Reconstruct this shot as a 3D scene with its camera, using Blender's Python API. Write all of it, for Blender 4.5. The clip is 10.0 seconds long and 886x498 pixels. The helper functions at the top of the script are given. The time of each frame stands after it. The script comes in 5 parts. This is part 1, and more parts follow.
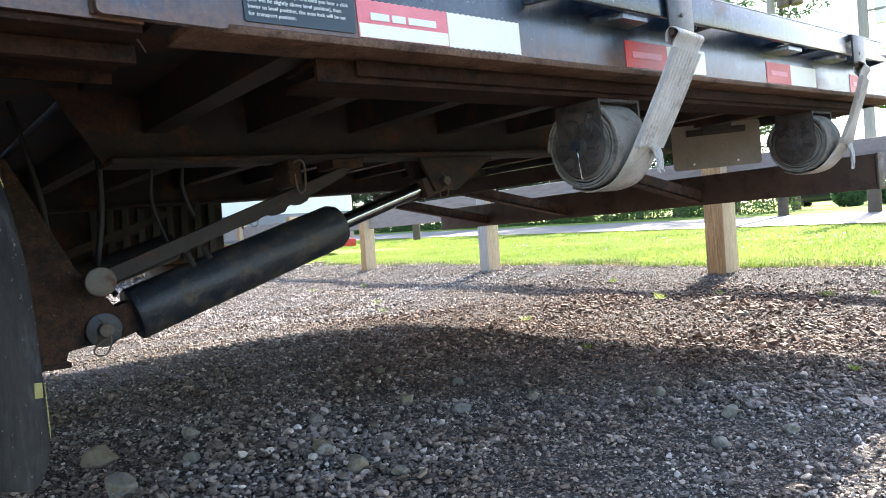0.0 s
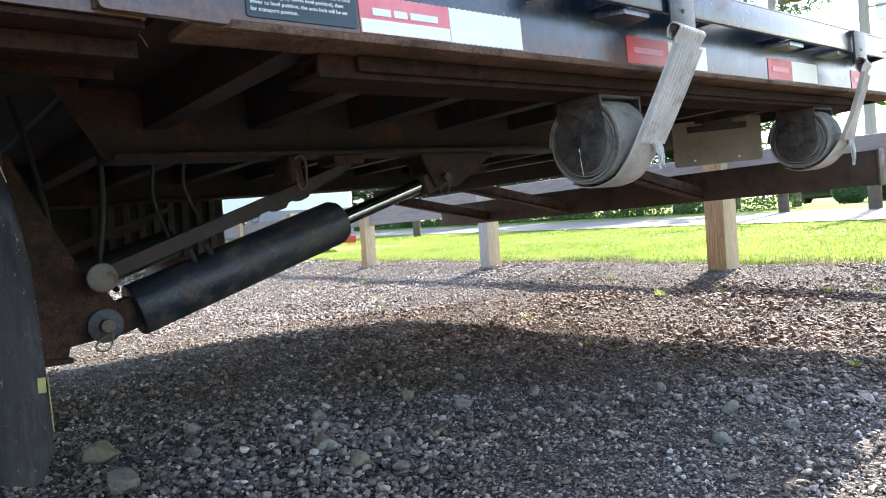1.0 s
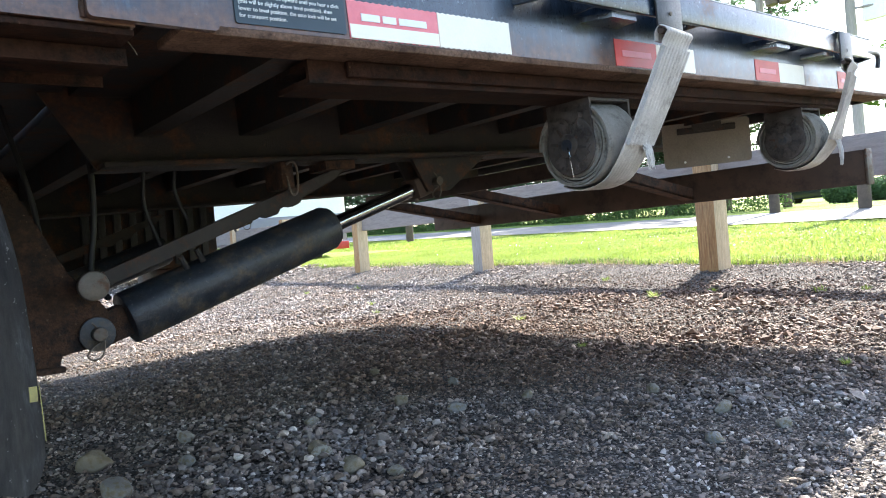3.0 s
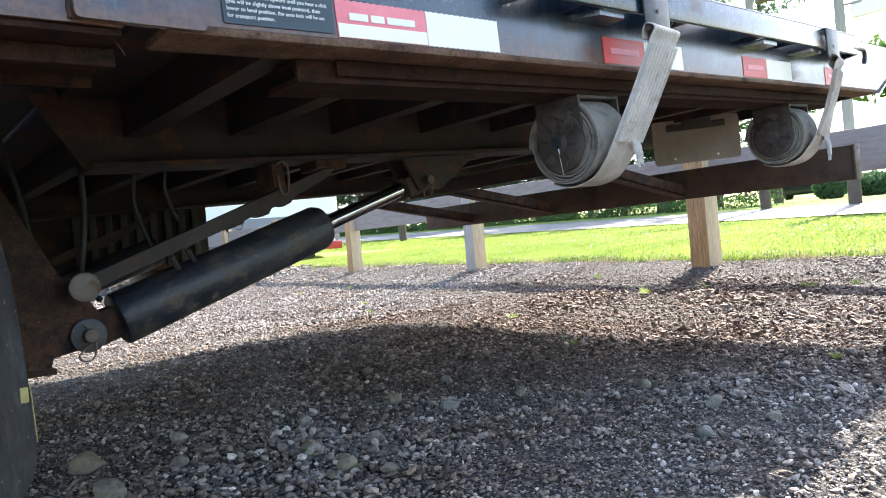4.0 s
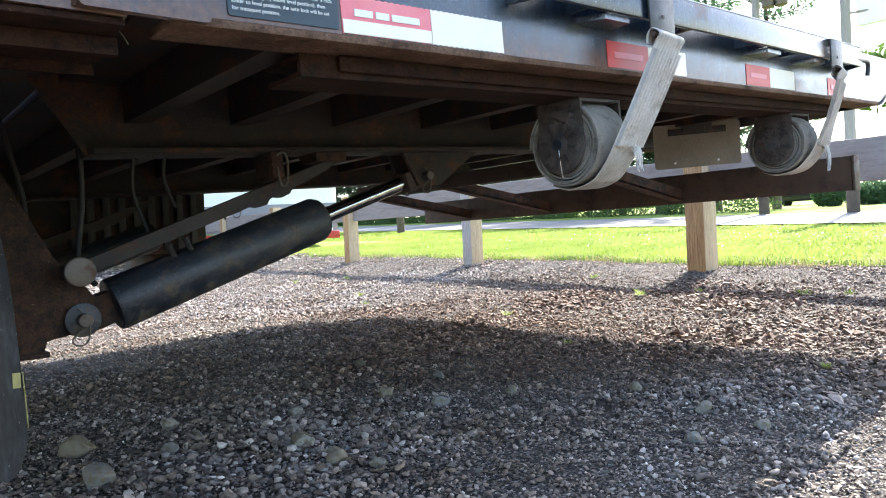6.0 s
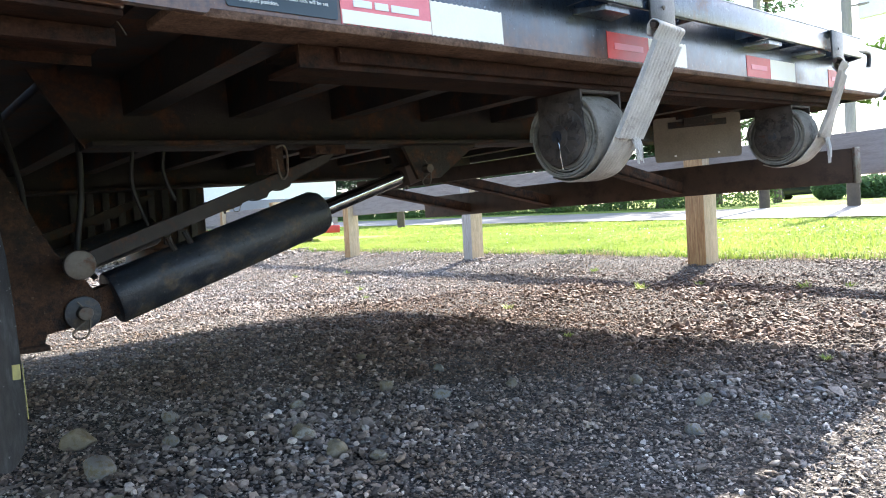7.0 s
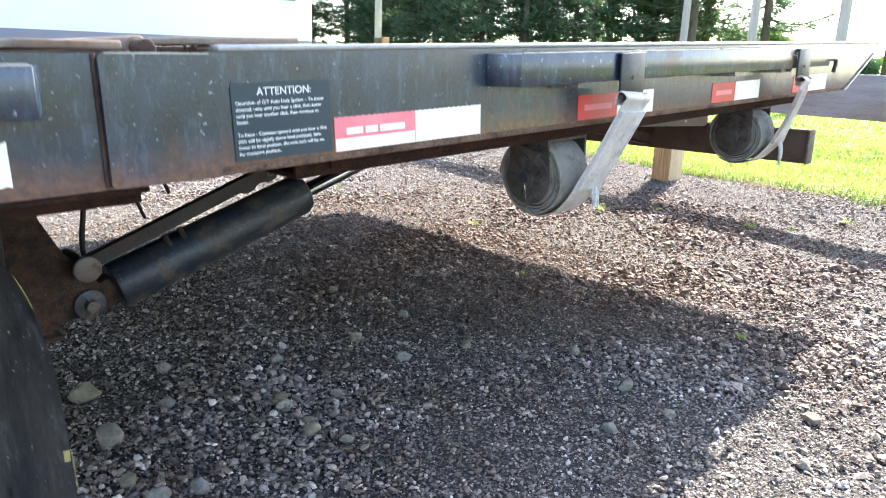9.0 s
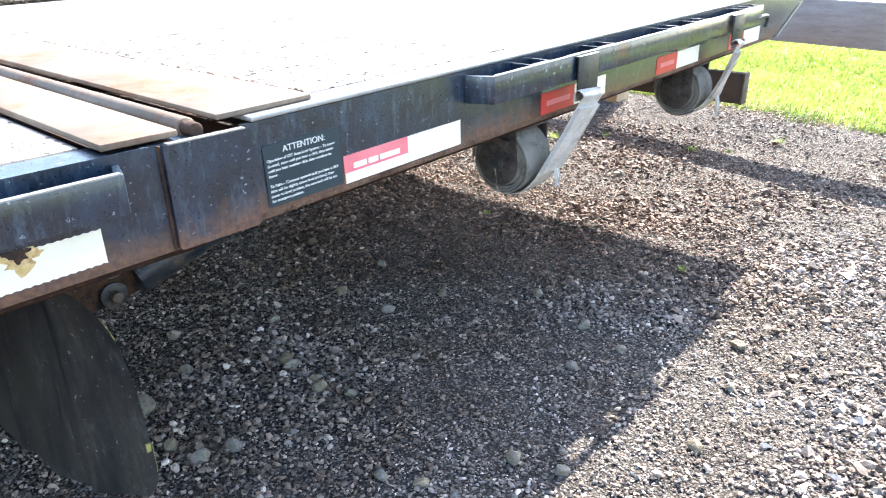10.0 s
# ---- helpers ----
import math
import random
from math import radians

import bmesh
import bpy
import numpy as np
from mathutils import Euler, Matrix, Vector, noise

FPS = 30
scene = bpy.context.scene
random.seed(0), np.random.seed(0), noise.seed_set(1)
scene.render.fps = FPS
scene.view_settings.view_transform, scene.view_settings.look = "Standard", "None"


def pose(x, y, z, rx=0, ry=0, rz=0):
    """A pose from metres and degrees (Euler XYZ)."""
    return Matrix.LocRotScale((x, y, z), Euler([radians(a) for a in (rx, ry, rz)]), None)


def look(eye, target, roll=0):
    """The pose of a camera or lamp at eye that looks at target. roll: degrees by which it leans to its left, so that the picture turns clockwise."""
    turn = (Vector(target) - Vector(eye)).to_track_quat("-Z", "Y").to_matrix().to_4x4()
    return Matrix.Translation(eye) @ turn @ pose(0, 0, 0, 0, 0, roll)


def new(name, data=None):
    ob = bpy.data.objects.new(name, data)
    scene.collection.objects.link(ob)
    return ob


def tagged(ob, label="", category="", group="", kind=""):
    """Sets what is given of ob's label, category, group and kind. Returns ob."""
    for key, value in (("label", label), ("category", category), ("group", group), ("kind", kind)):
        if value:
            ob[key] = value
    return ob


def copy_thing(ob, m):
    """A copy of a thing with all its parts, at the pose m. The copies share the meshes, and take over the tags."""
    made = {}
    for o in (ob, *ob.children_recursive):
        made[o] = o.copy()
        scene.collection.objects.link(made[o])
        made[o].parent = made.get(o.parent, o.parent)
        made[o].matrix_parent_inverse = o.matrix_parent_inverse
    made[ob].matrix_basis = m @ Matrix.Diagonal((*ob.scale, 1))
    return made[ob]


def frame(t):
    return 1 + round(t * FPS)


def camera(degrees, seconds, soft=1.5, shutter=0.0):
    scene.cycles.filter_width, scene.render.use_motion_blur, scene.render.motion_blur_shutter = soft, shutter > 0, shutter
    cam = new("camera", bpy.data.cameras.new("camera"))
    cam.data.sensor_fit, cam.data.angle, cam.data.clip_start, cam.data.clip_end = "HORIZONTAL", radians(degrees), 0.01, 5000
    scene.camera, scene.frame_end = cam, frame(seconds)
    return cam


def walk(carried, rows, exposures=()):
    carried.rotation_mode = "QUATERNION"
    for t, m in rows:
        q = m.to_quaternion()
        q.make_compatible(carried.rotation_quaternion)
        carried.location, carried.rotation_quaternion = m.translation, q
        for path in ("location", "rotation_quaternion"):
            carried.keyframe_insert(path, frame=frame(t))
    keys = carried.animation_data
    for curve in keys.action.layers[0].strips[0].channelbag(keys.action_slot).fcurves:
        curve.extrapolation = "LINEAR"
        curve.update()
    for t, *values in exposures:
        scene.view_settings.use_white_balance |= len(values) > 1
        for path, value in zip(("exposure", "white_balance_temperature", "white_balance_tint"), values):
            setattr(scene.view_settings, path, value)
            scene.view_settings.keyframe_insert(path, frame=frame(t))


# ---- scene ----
cam = camera(65.8, 10.0, soft=1.0, shutter=0.25)
PATH = [
    (0, (-0.4531, -0.6907, 0.4031), (0.8366, 0.8379, 0.3996), -3.69),
    (0.5, (-0.4542, -0.6908, 0.4020), (0.8381, 0.8357, 0.3958), -3.39),
    (1, (-0.4554, -0.6900, 0.4015), (0.8335, 0.8392, 0.3887), -3.69),
    (1.5, (-0.4553, -0.6898, 0.4004), (0.8342, 0.8389, 0.3880), -4.08),
    (2, (-0.4534, -0.6919, 0.3998), (0.8433, 0.8308, 0.3935), -4.06),
    (2.5, (-0.4555, -0.6927, 0.4011), (0.8423, 0.8290, 0.3999), -4.14),
    (4, (-0.4557, -0.6997, 0.3980), (0.8635, 0.8035, 0.3929), -4.94),
    (4.5, (-0.4555, -0.7049, 0.4004), (0.8707, 0.7921, 0.3956), -4.48),
    (5, (-0.4590, -0.7083, 0.4059), (0.8678, 0.7882, 0.3942), -3.44),
    (5.5, (-0.4575, -0.7050, 0.4075), (0.8671, 0.7934, 0.3920), -2.83),
    (7, (-0.4546, -0.7013, 0.4020), (0.8682, 0.7982, 0.3608), -2.95),
    (7.5, (-0.4552, -0.7048, 0.4043), (0.8662, 0.7961, 0.3649), -2.79),
    (8, (-0.4586, -0.7321, 0.4373), (0.8481, 0.7739, 0.2800), -1.29),
    (8.5, (-0.4593, -0.7765, 0.5427), (0.7968, 0.7021, 0.0570), 0.27),
    (9, (-0.5252, -0.7875, 0.7742), (0.8158, 0.6112, 0.2789), 1.94),
    (9.5, (-0.6242, -0.7812, 0.9362), (0.6952, 0.5101, 0.1671), 0.75),
    (10, (-0.6741, -0.8336, 0.9947), (0.7037, 0.3987, 0.2311), 0.46),
]
walk(cam, [(t, look(eye, target, roll)) for t, eye, target, roll in PATH],
     exposures=[(0.0, 2.12), (7.6, 2.15), (8.5, 2.15), (8.8, 2.40), (9.0, 2.50), (10.0, 2.50)])

# ---- light ----
SUN_DIR = Vector((1.10, 0.25, 1.0)).normalized()      # towards the sun
SUN_EL = math.asin(SUN_DIR.z)
SUN_AZ = math.atan2(SUN_DIR.x, SUN_DIR.y)               # clockwise from +y
world = bpy.data.worlds.new("sky")
scene.world = world
world.use_nodes = True
wn = world.node_tree.nodes
sky = wn.new("ShaderNodeTexSky")
sky.sky_type = "NISHITA"
sky.sun_disc = False
sky.sun_elevation = SUN_EL
sky.sun_rotation = SUN_AZ
sky.dust_density = 1.7
sky.air_density = 1.0
wn["Background"].inputs["Strength"].default_value = 0.15
world.node_tree.links.new(sky.outputs["Color"], wn["Background"].inputs["Color"])
sun = new("sun", bpy.data.lights.new("sun", "SUN"))
sun.data.energy = 4.7
sun.data.angle = radians(0.55)
sun.data.color = (1.0, 0.94, 0.86)
sun.matrix_world = look((0, 0, 30), Vector((0, 0, 30)) - SUN_DIR)


# ---- materials ----
def ramp(nt, fac, stops):
    r = nt.nodes.new("ShaderNodeValToRGB")
    while len(r.color_ramp.elements) < len(stops):
        r.color_ramp.elements.new(0.5)
    for e, (p, c) in zip(r.color_ramp.elements, stops):
        e.position = p
        e.color = (*c, 1) if len(c) == 3 else c
    nt.links.new(fac, r.inputs[0])
    return r.outputs[0]


def noise_tex(nt, co, scale, detail=5.0, rough=0.6, stretch=(1, 1, 1)):
    m = nt.nodes.new("ShaderNodeMapping")
    m.inputs["Scale"].default_value = stretch
    nt.links.new(co, m.inputs["Vector"])
    n = nt.nodes.new("ShaderNodeTexNoise")
    n.inputs["Scale"].default_value = scale
    n.inputs["Detail"].default_value = detail
    n.inputs["Roughness"].default_value = rough
    nt.links.new(m.outputs[0], n.inputs["Vector"])
    return n.outputs["Fac"]


def mix(nt, fac, a, b, kind="MIX"):
    n = nt.nodes.new("ShaderNodeMix")
    n.data_type = "RGBA"
    n.blend_type = kind
    for sock, v in ((n.inputs[0], fac), (n.inputs[6], a), (n.inputs[7], b)):
        if isinstance(v, (int, float)):
            sock.default_value = v
        elif isinstance(v, tuple):
            sock.default_value = (*v, 1)
        else:
            nt.links.new(v, sock)
    return n.outputs[2]


def material(name, base, second, wear=None, wear_at=(0.55, 0.7), wear_scale=9.0, fine=120.0, coarse=6.0, rough=(0.4, 0.6),
             metal=0.0, bump=0.15, bump_scale=None, stretch=(1, 1, 1), spec=0.5, grit=None, grit_at=(0.62, 0.7), grit_scale=160.0,
             per_object=0.0, translucent=0.0, dust_sheen=None, grain_depth=0.25):
    """Two tones by coarse noise, grain by fine noise, wear patches of a third colour, and grit specks of a fourth."""
    m = bpy.data.materials.new(name)
    m.use_nodes = True
    nt = m.node_tree
    b = nt.nodes["Principled BSDF"]
    co = nt.nodes.new("ShaderNodeTexCoord").outputs["Object"]
    big = noise_tex(nt, co, coarse, 4, 0.6, stretch)
    small = noise_tex(nt, co, fine, 6, 0.7, stretch)
    col = ramp(nt, big, [(0.3, base), (0.72, second)])
    grain = ramp(nt, small, [(0.25, (1 - grain_depth,) * 3), (0.75, (1 + grain_depth,) * 3)])
    col = mix(nt, 1.0, col, grain, "MULTIPLY")
    ro = ramp(nt, small, [(0.3, (rough[0],) * 3), (0.7, (rough[1],) * 3)])
    # pale blue specks: dust, with some sky reflection put into the colour
    if dust_sheen:
        d = ramp(nt, noise_tex(nt, co, 42, 9, 0.80, (1.5, 1, 0.38)), [(0.51, (0, 0, 0)), (0.72, (0.80, 0.80, 0.80))])
        col = mix(nt, d, col, dust_sheen)
        ro = mix(nt, d, ro, (0.42, 0.42, 0.42))
    if grit:
        g = ramp(nt, noise_tex(nt, co, grit_scale, 3, 0.7), [(grit_at[0], (0, 0, 0)), (grit_at[1], (1, 1, 1))])
        col = mix(nt, g, col, grit)
    if wear:
        w = noise_tex(nt, co, wear_scale, 8, 0.72, stretch)
        wm = ramp(nt, w, [(wear_at[0], (0, 0, 0)), (wear_at[1], (1, 1, 1))])
        rust = ramp(nt, small, [(0.3, tuple(c * 0.55 for c in wear)), (0.7, tuple(min(1, c * 1.35) for c in wear))])
        col = mix(nt, wm, col, rust)
        ro = mix(nt, wm, ro, (0.85, 0.85, 0.85))
        if metal:
            inv = nt.nodes.new("ShaderNodeMath")
            inv.operation = "MULTIPLY_ADD"
            inv.inputs[1].default_value = -metal
            inv.inputs[2].default_value = metal
            nt.links.new(wm, inv.inputs[0])
            nt.links.new(inv.outputs[0], b.inputs["Metallic"])
    elif metal:
        b.inputs["Metallic"].default_value = metal
    if per_object:
        info = nt.nodes.new("ShaderNodeObjectInfo")
        v = ramp(nt, info.outputs["Random"], [(0, (1 - per_object,) * 3), (1, (1 + per_object,) * 3)])
        col = mix(nt, 1.0, col, v, "MULTIPLY")
    nt.links.new(col, b.inputs["Base Color"])
    nt.links.new(ro, b.inputs["Roughness"])
    b.inputs["Specular IOR Level"].default_value = spec
    if translucent:
        b.inputs["Subsurface Weight"].default_value = 0.0
        t = nt.nodes.new("ShaderNodeBsdfTranslucent")
        nt.links.new(col, t.inputs["Color"])
        ms = nt.nodes.new("ShaderNodeMixShader")
        ms.inputs[0].default_value = translucent
        nt.links.new(b.outputs[0], ms.inputs[1])
        nt.links.new(t.outputs[0], ms.inputs[2])
        nt.links.new(ms.outputs[0], nt.nodes["Material Output"].inputs["Surface"])
    if bump:
        bp = nt.nodes.new("ShaderNodeBump")
        bp.inputs["Strength"].default_value = bump
        bp.inputs["Distance"].default_value = 0.004
        h = noise_tex(nt, co, bump_scale, 6, 0.7, stretch) if bump_scale else small
        nt.links.new(h, bp.inputs["Height"])
        nt.links.new(bp.outputs[0], b.inputs["Normal"])
    return m


RUST = (0.135, 0.066, 0.036)
def coated(m):
    """A clear top coat, dulled and rippled with drips and scuffs."""
    nt = m.node_tree
    b = nt.nodes["Principled BSDF"]
    co = nt.nodes.new("ShaderNodeTexCoord").outputs["Object"]
    wave = nt.nodes.new("ShaderNodeBump")
    wave.inputs["Strength"].default_value = 0.16
    wave.inputs["Distance"].default_value = 0.004
    nt.links.new(noise_tex(nt, co, 60, 7, 0.72, (1.0, 1.0, 0.45)), wave.inputs["Height"])
    nt.links.new(wave.outputs[0], b.inputs["Coat Normal"])
    film = ramp(nt, noise_tex(nt, co, 24, 8, 0.75, (1.2, 1.0, 0.5)), [(0.38, (0.07, 0.07, 0.07)), (0.66, (0.22, 0.22, 0.22))])
    nt.links.new(film, b.inputs["Coat Roughness"])
    b.inputs["Coat Weight"].default_value = 0.76
    b.inputs["Coat IOR"].default_value = 1.58
    return m


M_PAINT = coated(material("navy_paint", (0.003, 0.006, 0.012), (0.011, 0.029, 0.058), wear=RUST, wear_at=(0.62, 0.72), wear_scale=7, fine=260, coarse=16,
                   rough=(0.22, 0.42), bump=0.12, spec=0.4, grit=(0.26, 0.31, 0.36), grit_at=(0.64, 0.71), grit_scale=95, dust_sheen=(0.072, 0.116, 0.160)))


def rail_paint(name, slope, foot):
    """Glossy navy paint, blue specks of dust and painted sky sheen, scuffs, and rust creeping up from the rail's lower
    edge (z = foot + slope * x).
    """
    m = coated(material(name, (0.003, 0.006, 0.012), (0.011, 0.029, 0.058), wear=RUST, wear_at=(0.66, 0.76), wear_scale=6, fine=240, coarse=16, rough=(0.22, 0.42), bump=0.12, spec=0.4,
                 grit=(0.26, 0.31, 0.36), grit_at=(0.64, 0.71), grit_scale=95, dust_sheen=(0.072, 0.116, 0.160)))
    nt = m.node_tree
    b = nt.nodes["Principled BSDF"]
    co = nt.nodes.new("ShaderNodeTexCoord").outputs["Object"]
    sep = nt.nodes.new("ShaderNodeSeparateXYZ")
    nt.links.new(co, sep.inputs[0])
    h = nt.nodes.new("ShaderNodeMath")
    h.operation = "MULTIPLY_ADD"
    nt.links.new(sep.outputs["X"], h.inputs[0])
    h.inputs[1].default_value = -slope
    nt.links.new(sep.outputs["Z"], h.inputs[2])
    n = nt.nodes.new("ShaderNodeMath")
    n.operation = "MULTIPLY_ADD"
    nt.links.new(noise_tex(nt, co, 14, 7, 0.7), n.inputs[0])
    n.inputs[1].default_value = -0.11
    nt.links.new(h.outputs[0], n.inputs[2])
    r = nt.nodes.new("ShaderNodeMapRange")
    nt.links.new(n.outputs[0], r.inputs["Value"])
    r.inputs["From Min"].default_value = foot - 0.050
    r.inputs["From Max"].default_value = foot - 0.012
    r.inputs["To Min"].default_value = 0.85
    r.inputs["To Max"].default_value = 0.0
    tone = ramp(nt, noise_tex(nt, co, 90, 6, 0.7), [(0.3, (0.055, 0.026, 0.015)), (0.7, (0.19, 0.088, 0.042))])
    old = b.inputs["Base Color"].links[0].from_socket
    nt.links.new(mix(nt, r.outputs[0], old, tone), b.inputs["Base Color"])
    ro = b.inputs["Roughness"].links[0].from_socket
    nt.links.new(mix(nt, r.outputs[0], ro, (0.8, 0.8, 0.8)), b.inputs["Roughness"])
    return m


M_RAIL_MAIN = rail_paint("main_rail_paint", 0.0332, 0.649)
M_RAIL_TAIL = rail_paint("tail_rail_paint", 0.055, 0.662)
M_RUST = material("rusted_steel", (0.028, 0.018, 0.013), (0.104, 0.050, 0.028), wear=(0.022, 0.018, 0.017), wear_at=(0.50, 0.60), wear_scale=24, fine=190,
                  coarse=26, rough=(0.75, 0.95), bump=1.0, grain_depth=0.6, grit=(0.24, 0.17, 0.12), grit_at=(0.68, 0.74), grit_scale=110)
M_FLANGE = material("rusty_flange", (0.022, 0.011, 0.008), (0.056, 0.026, 0.016), wear=(0.018, 0.013, 0.011), wear_at=(0.50, 0.62), wear_scale=30, fine=190, coarse=18,
                    rough=(0.8, 0.95), bump=1.0, grain_depth=0.65, spec=0.15, grit=(0.20, 0.12, 0.07), grit_at=(0.69, 0.75), grit_scale=110)
M_LEDGE = material("dusty_rusty_ledge", (0.085, 0.050, 0.034), (0.215, 0.135, 0.092), wear=(0.050, 0.030, 0.021), wear_at=(0.54, 0.68), wear_scale=22, fine=190, coarse=14,
                   rough=(0.8, 0.95), bump=0.8, grain_depth=0.55, spec=0.15, grit=(0.30, 0.22, 0.16), grit_at=(0.68, 0.75), grit_scale=110)
M_UNDER = material("underside_paint", (0.018, 0.018, 0.018), (0.042, 0.034, 0.028), wear=(0.105, 0.048, 0.025), wear_at=(0.50, 0.64), wear_scale=11,
                   fine=170, coarse=9, rough=(0.55, 0.85), bump=0.7, grain_depth=0.6, grit=(0.10, 0.06, 0.04), grit_at=(0.66, 0.72), grit_scale=90)
M_BLACK = material("black_cylinder_paint", (0.010, 0.016, 0.027), (0.032, 0.039, 0.048), wear=(0.115, 0.092, 0.068), wear_at=(0.50, 0.63), wear_scale=20,
                   fine=120, coarse=10, rough=(0.26, 0.50), bump=0.5, bump_scale=70, spec=0.7, grain_depth=0.6, grit=(0.16, 0.14, 0.12), grit_at=(0.67, 0.72), grit_scale=120)
M_CHROME = material("chrome_rod", (0.46, 0.45, 0.44), (0.56, 0.55, 0.54), fine=40, coarse=3, rough=(0.10, 0.2), metal=1.0, bump=0.02)
M_ZINC = material("dull_zinc", (0.11, 0.095, 0.080), (0.20, 0.175, 0.150), wear=(0.13, 0.07, 0.045), wear_at=(0.5, 0.64), wear_scale=38, rough=(0.45, 0.65),
                  metal=0.6, bump=0.15)
M_PLATE = material("deck_steel_plate", (0.125, 0.096, 0.070), (0.215, 0.174, 0.132), wear=(0.17, 0.085, 0.045), wear_at=(0.46, 0.66), wear_scale=5, rough=(0.5, 0.7),
                   metal=0.15, bump=0.2)
M_DECK = material("weathered_deck_board", (0.20, 0.185, 0.17), (0.34, 0.32, 0.30), grit=(0.02, 0.02, 0.02), grit_at=(0.575, 0.615), grit_scale=75, wear=(0.04, 0.038, 0.036), wear_at=(0.56, 0.66), wear_scale=20, fine=180,
                  coarse=4, rough=(0.6, 0.8), bump=0.5, stretch=(0.25, 1, 1), per_object=0.12, spec=0.2)
M_WINCH = material("grimy_winch_steel", (0.050, 0.043, 0.038), (0.105, 0.088, 0.075), wear=(0.028, 0.022, 0.02), wear_at=(0.48, 0.64), wear_scale=28, fine=160, coarse=20,
                   rough=(0.6, 0.85), bump=0.5)
M_HOOK = material("worn_hook_steel", (0.030, 0.031, 0.034), (0.070, 0.071, 0.074), wear=(0.16, 0.155, 0.15), wear_at=(0.66, 0.78), wear_scale=45, fine=150, coarse=30,
                  rough=(0.3, 0.5), metal=0.5, bump=0.2)
M_ARM = material("grimy_arm_steel", (0.024, 0.021, 0.020), (0.056, 0.046, 0.040), wear=(0.095, 0.045, 0.026), wear_at=(0.52, 0.66), wear_scale=18, fine=150, coarse=12,
                 rough=(0.55, 0.8), bump=0.4)
# worn steel whose colour is raised to carry the sun's glare on top faces
M_TOP = material("worn_glare_steel", (0.28, 0.28, 0.28), (0.44, 0.44, 0.43), wear=(0.05, 0.055, 0.065), wear_at=(0.60, 0.70), wear_scale=22, rough=(0.25, 0.45), metal=0.6, bump=0.1)
M_TAPE_W = material("white_reflective_tape", (0.80, 0.77, 0.63), (0.86, 0.84, 0.72), wear=(0.42, 0.30, 0.16), wear_at=(0.70, 0.80), wear_scale=8, fine=400,
                    coarse=20, rough=(0.3, 0.45), bump=0.03, grain_depth=0.05)
M_TAPE_R = material("red_reflective_tape", (0.52, 0.035, 0.03), (0.62, 0.06, 0.05), fine=300, coarse=20, rough=(0.3, 0.5), bump=0.03, grain_depth=0.05)
M_TAPE_P = material("faded_pink_tape", (0.70, 0.16, 0.19), (0.78, 0.24, 0.26), fine=300, coarse=20, rough=(0.3, 0.5), bump=0.03, grain_depth=0.05)
M_SIGN = material("sign_face", (0.012, 0.028, 0.040), (0.020, 0.040, 0.052), fine=200, coarse=12, rough=(0.3, 0.45), bump=0.03, grain_depth=0.05)
M_PRINT = material("white_print", (0.74, 0.77, 0.74), (0.80, 0.82, 0.80), fine=200, coarse=30, rough=(0.5, 0.6), bump=0, grain_depth=0.05)
M_STRAP = material("dirty_webbing", (0.44, 0.42, 0.38), (0.72, 0.70, 0.66), wear=(0.20, 0.165, 0.13), wear_at=(0.54, 0.74), wear_scale=17, fine=420, coarse=14,
                   rough=(0.8, 0.95), bump=0.35, translucent=0.12)
M_FRAY = material("pale_thread", (0.62, 0.61, 0.58), (0.74, 0.73, 0.70), fine=300, coarse=30, rough=(0.8, 0.9), bump=0.1, translucent=0.3)
M_ROLL = material("grimy_rolled_webbing", (0.20, 0.19, 0.165), (0.34, 0.325, 0.29), wear=(0.085, 0.072, 0.056), wear_at=(0.50, 0.68), wear_scale=24, fine=420, coarse=16,
                  rough=(0.8, 0.95), bump=0.35)
M_HOSE = material("black_hose_rubber", (0.010, 0.010, 0.011), (0.022, 0.021, 0.020), fine=160, coarse=9, rough=(0.5, 0.7), bump=0.2)
M_RUBBER = material("black_rubber", (0.030, 0.032, 0.034), (0.072, 0.072, 0.070), wear=(0.19, 0.18, 0.165), wear_at=(0.62, 0.74), wear_scale=22, fine=160, grain_depth=0.5,
                    coarse=9, rough=(0.36, 0.6), bump=0.4, stretch=(1, 1, 0.3))
M_OCHRE = material("ochre_stain", (0.50, 0.34, 0.13), (0.66, 0.52, 0.27), wear=(0.30, 0.15, 0.05), wear_at=(0.5, 0.7), wear_scale=90, fine=300, coarse=80, rough=(0.6, 0.8), bump=0.1)
M_FLAP = material("scuffed_flap_rubber", (0.022, 0.026, 0.033), (0.104, 0.094, 0.084), wear=(0.19, 0.19, 0.19), wear_at=(0.56, 0.72), wear_scale=30, fine=130, coarse=14, grain_depth=0.6,
                  rough=(0.38, 0.62), bump=0.35, stretch=(1, 1, 0.3), spec=0.6, grit=(0.40, 0.39, 0.37), grit_at=(0.665, 0.70), grit_scale=105)
M_YELLOW = material("yellow_mark", (0.24, 0.21, 0.07), (0.33, 0.29, 0.10), fine=200, coarse=40, rough=(0.6, 0.7), bump=0)
M_ALU = material("dull_plate_back", (0.20, 0.175, 0.14), (0.27, 0.24, 0.195), fine=200, coarse=10, rough=(0.55, 0.7), metal=0.2, bump=0.05)
M_BEAM = material("dark_rust_beam", (0.050, 0.034, 0.026), (0.095, 0.060, 0.042), wear=(0.03, 0.022, 0.02), wear_at=(0.5, 0.68), wear_scale=9, fine=150,
                  coarse=6, rough=(0.6, 0.85), bump=0.3)
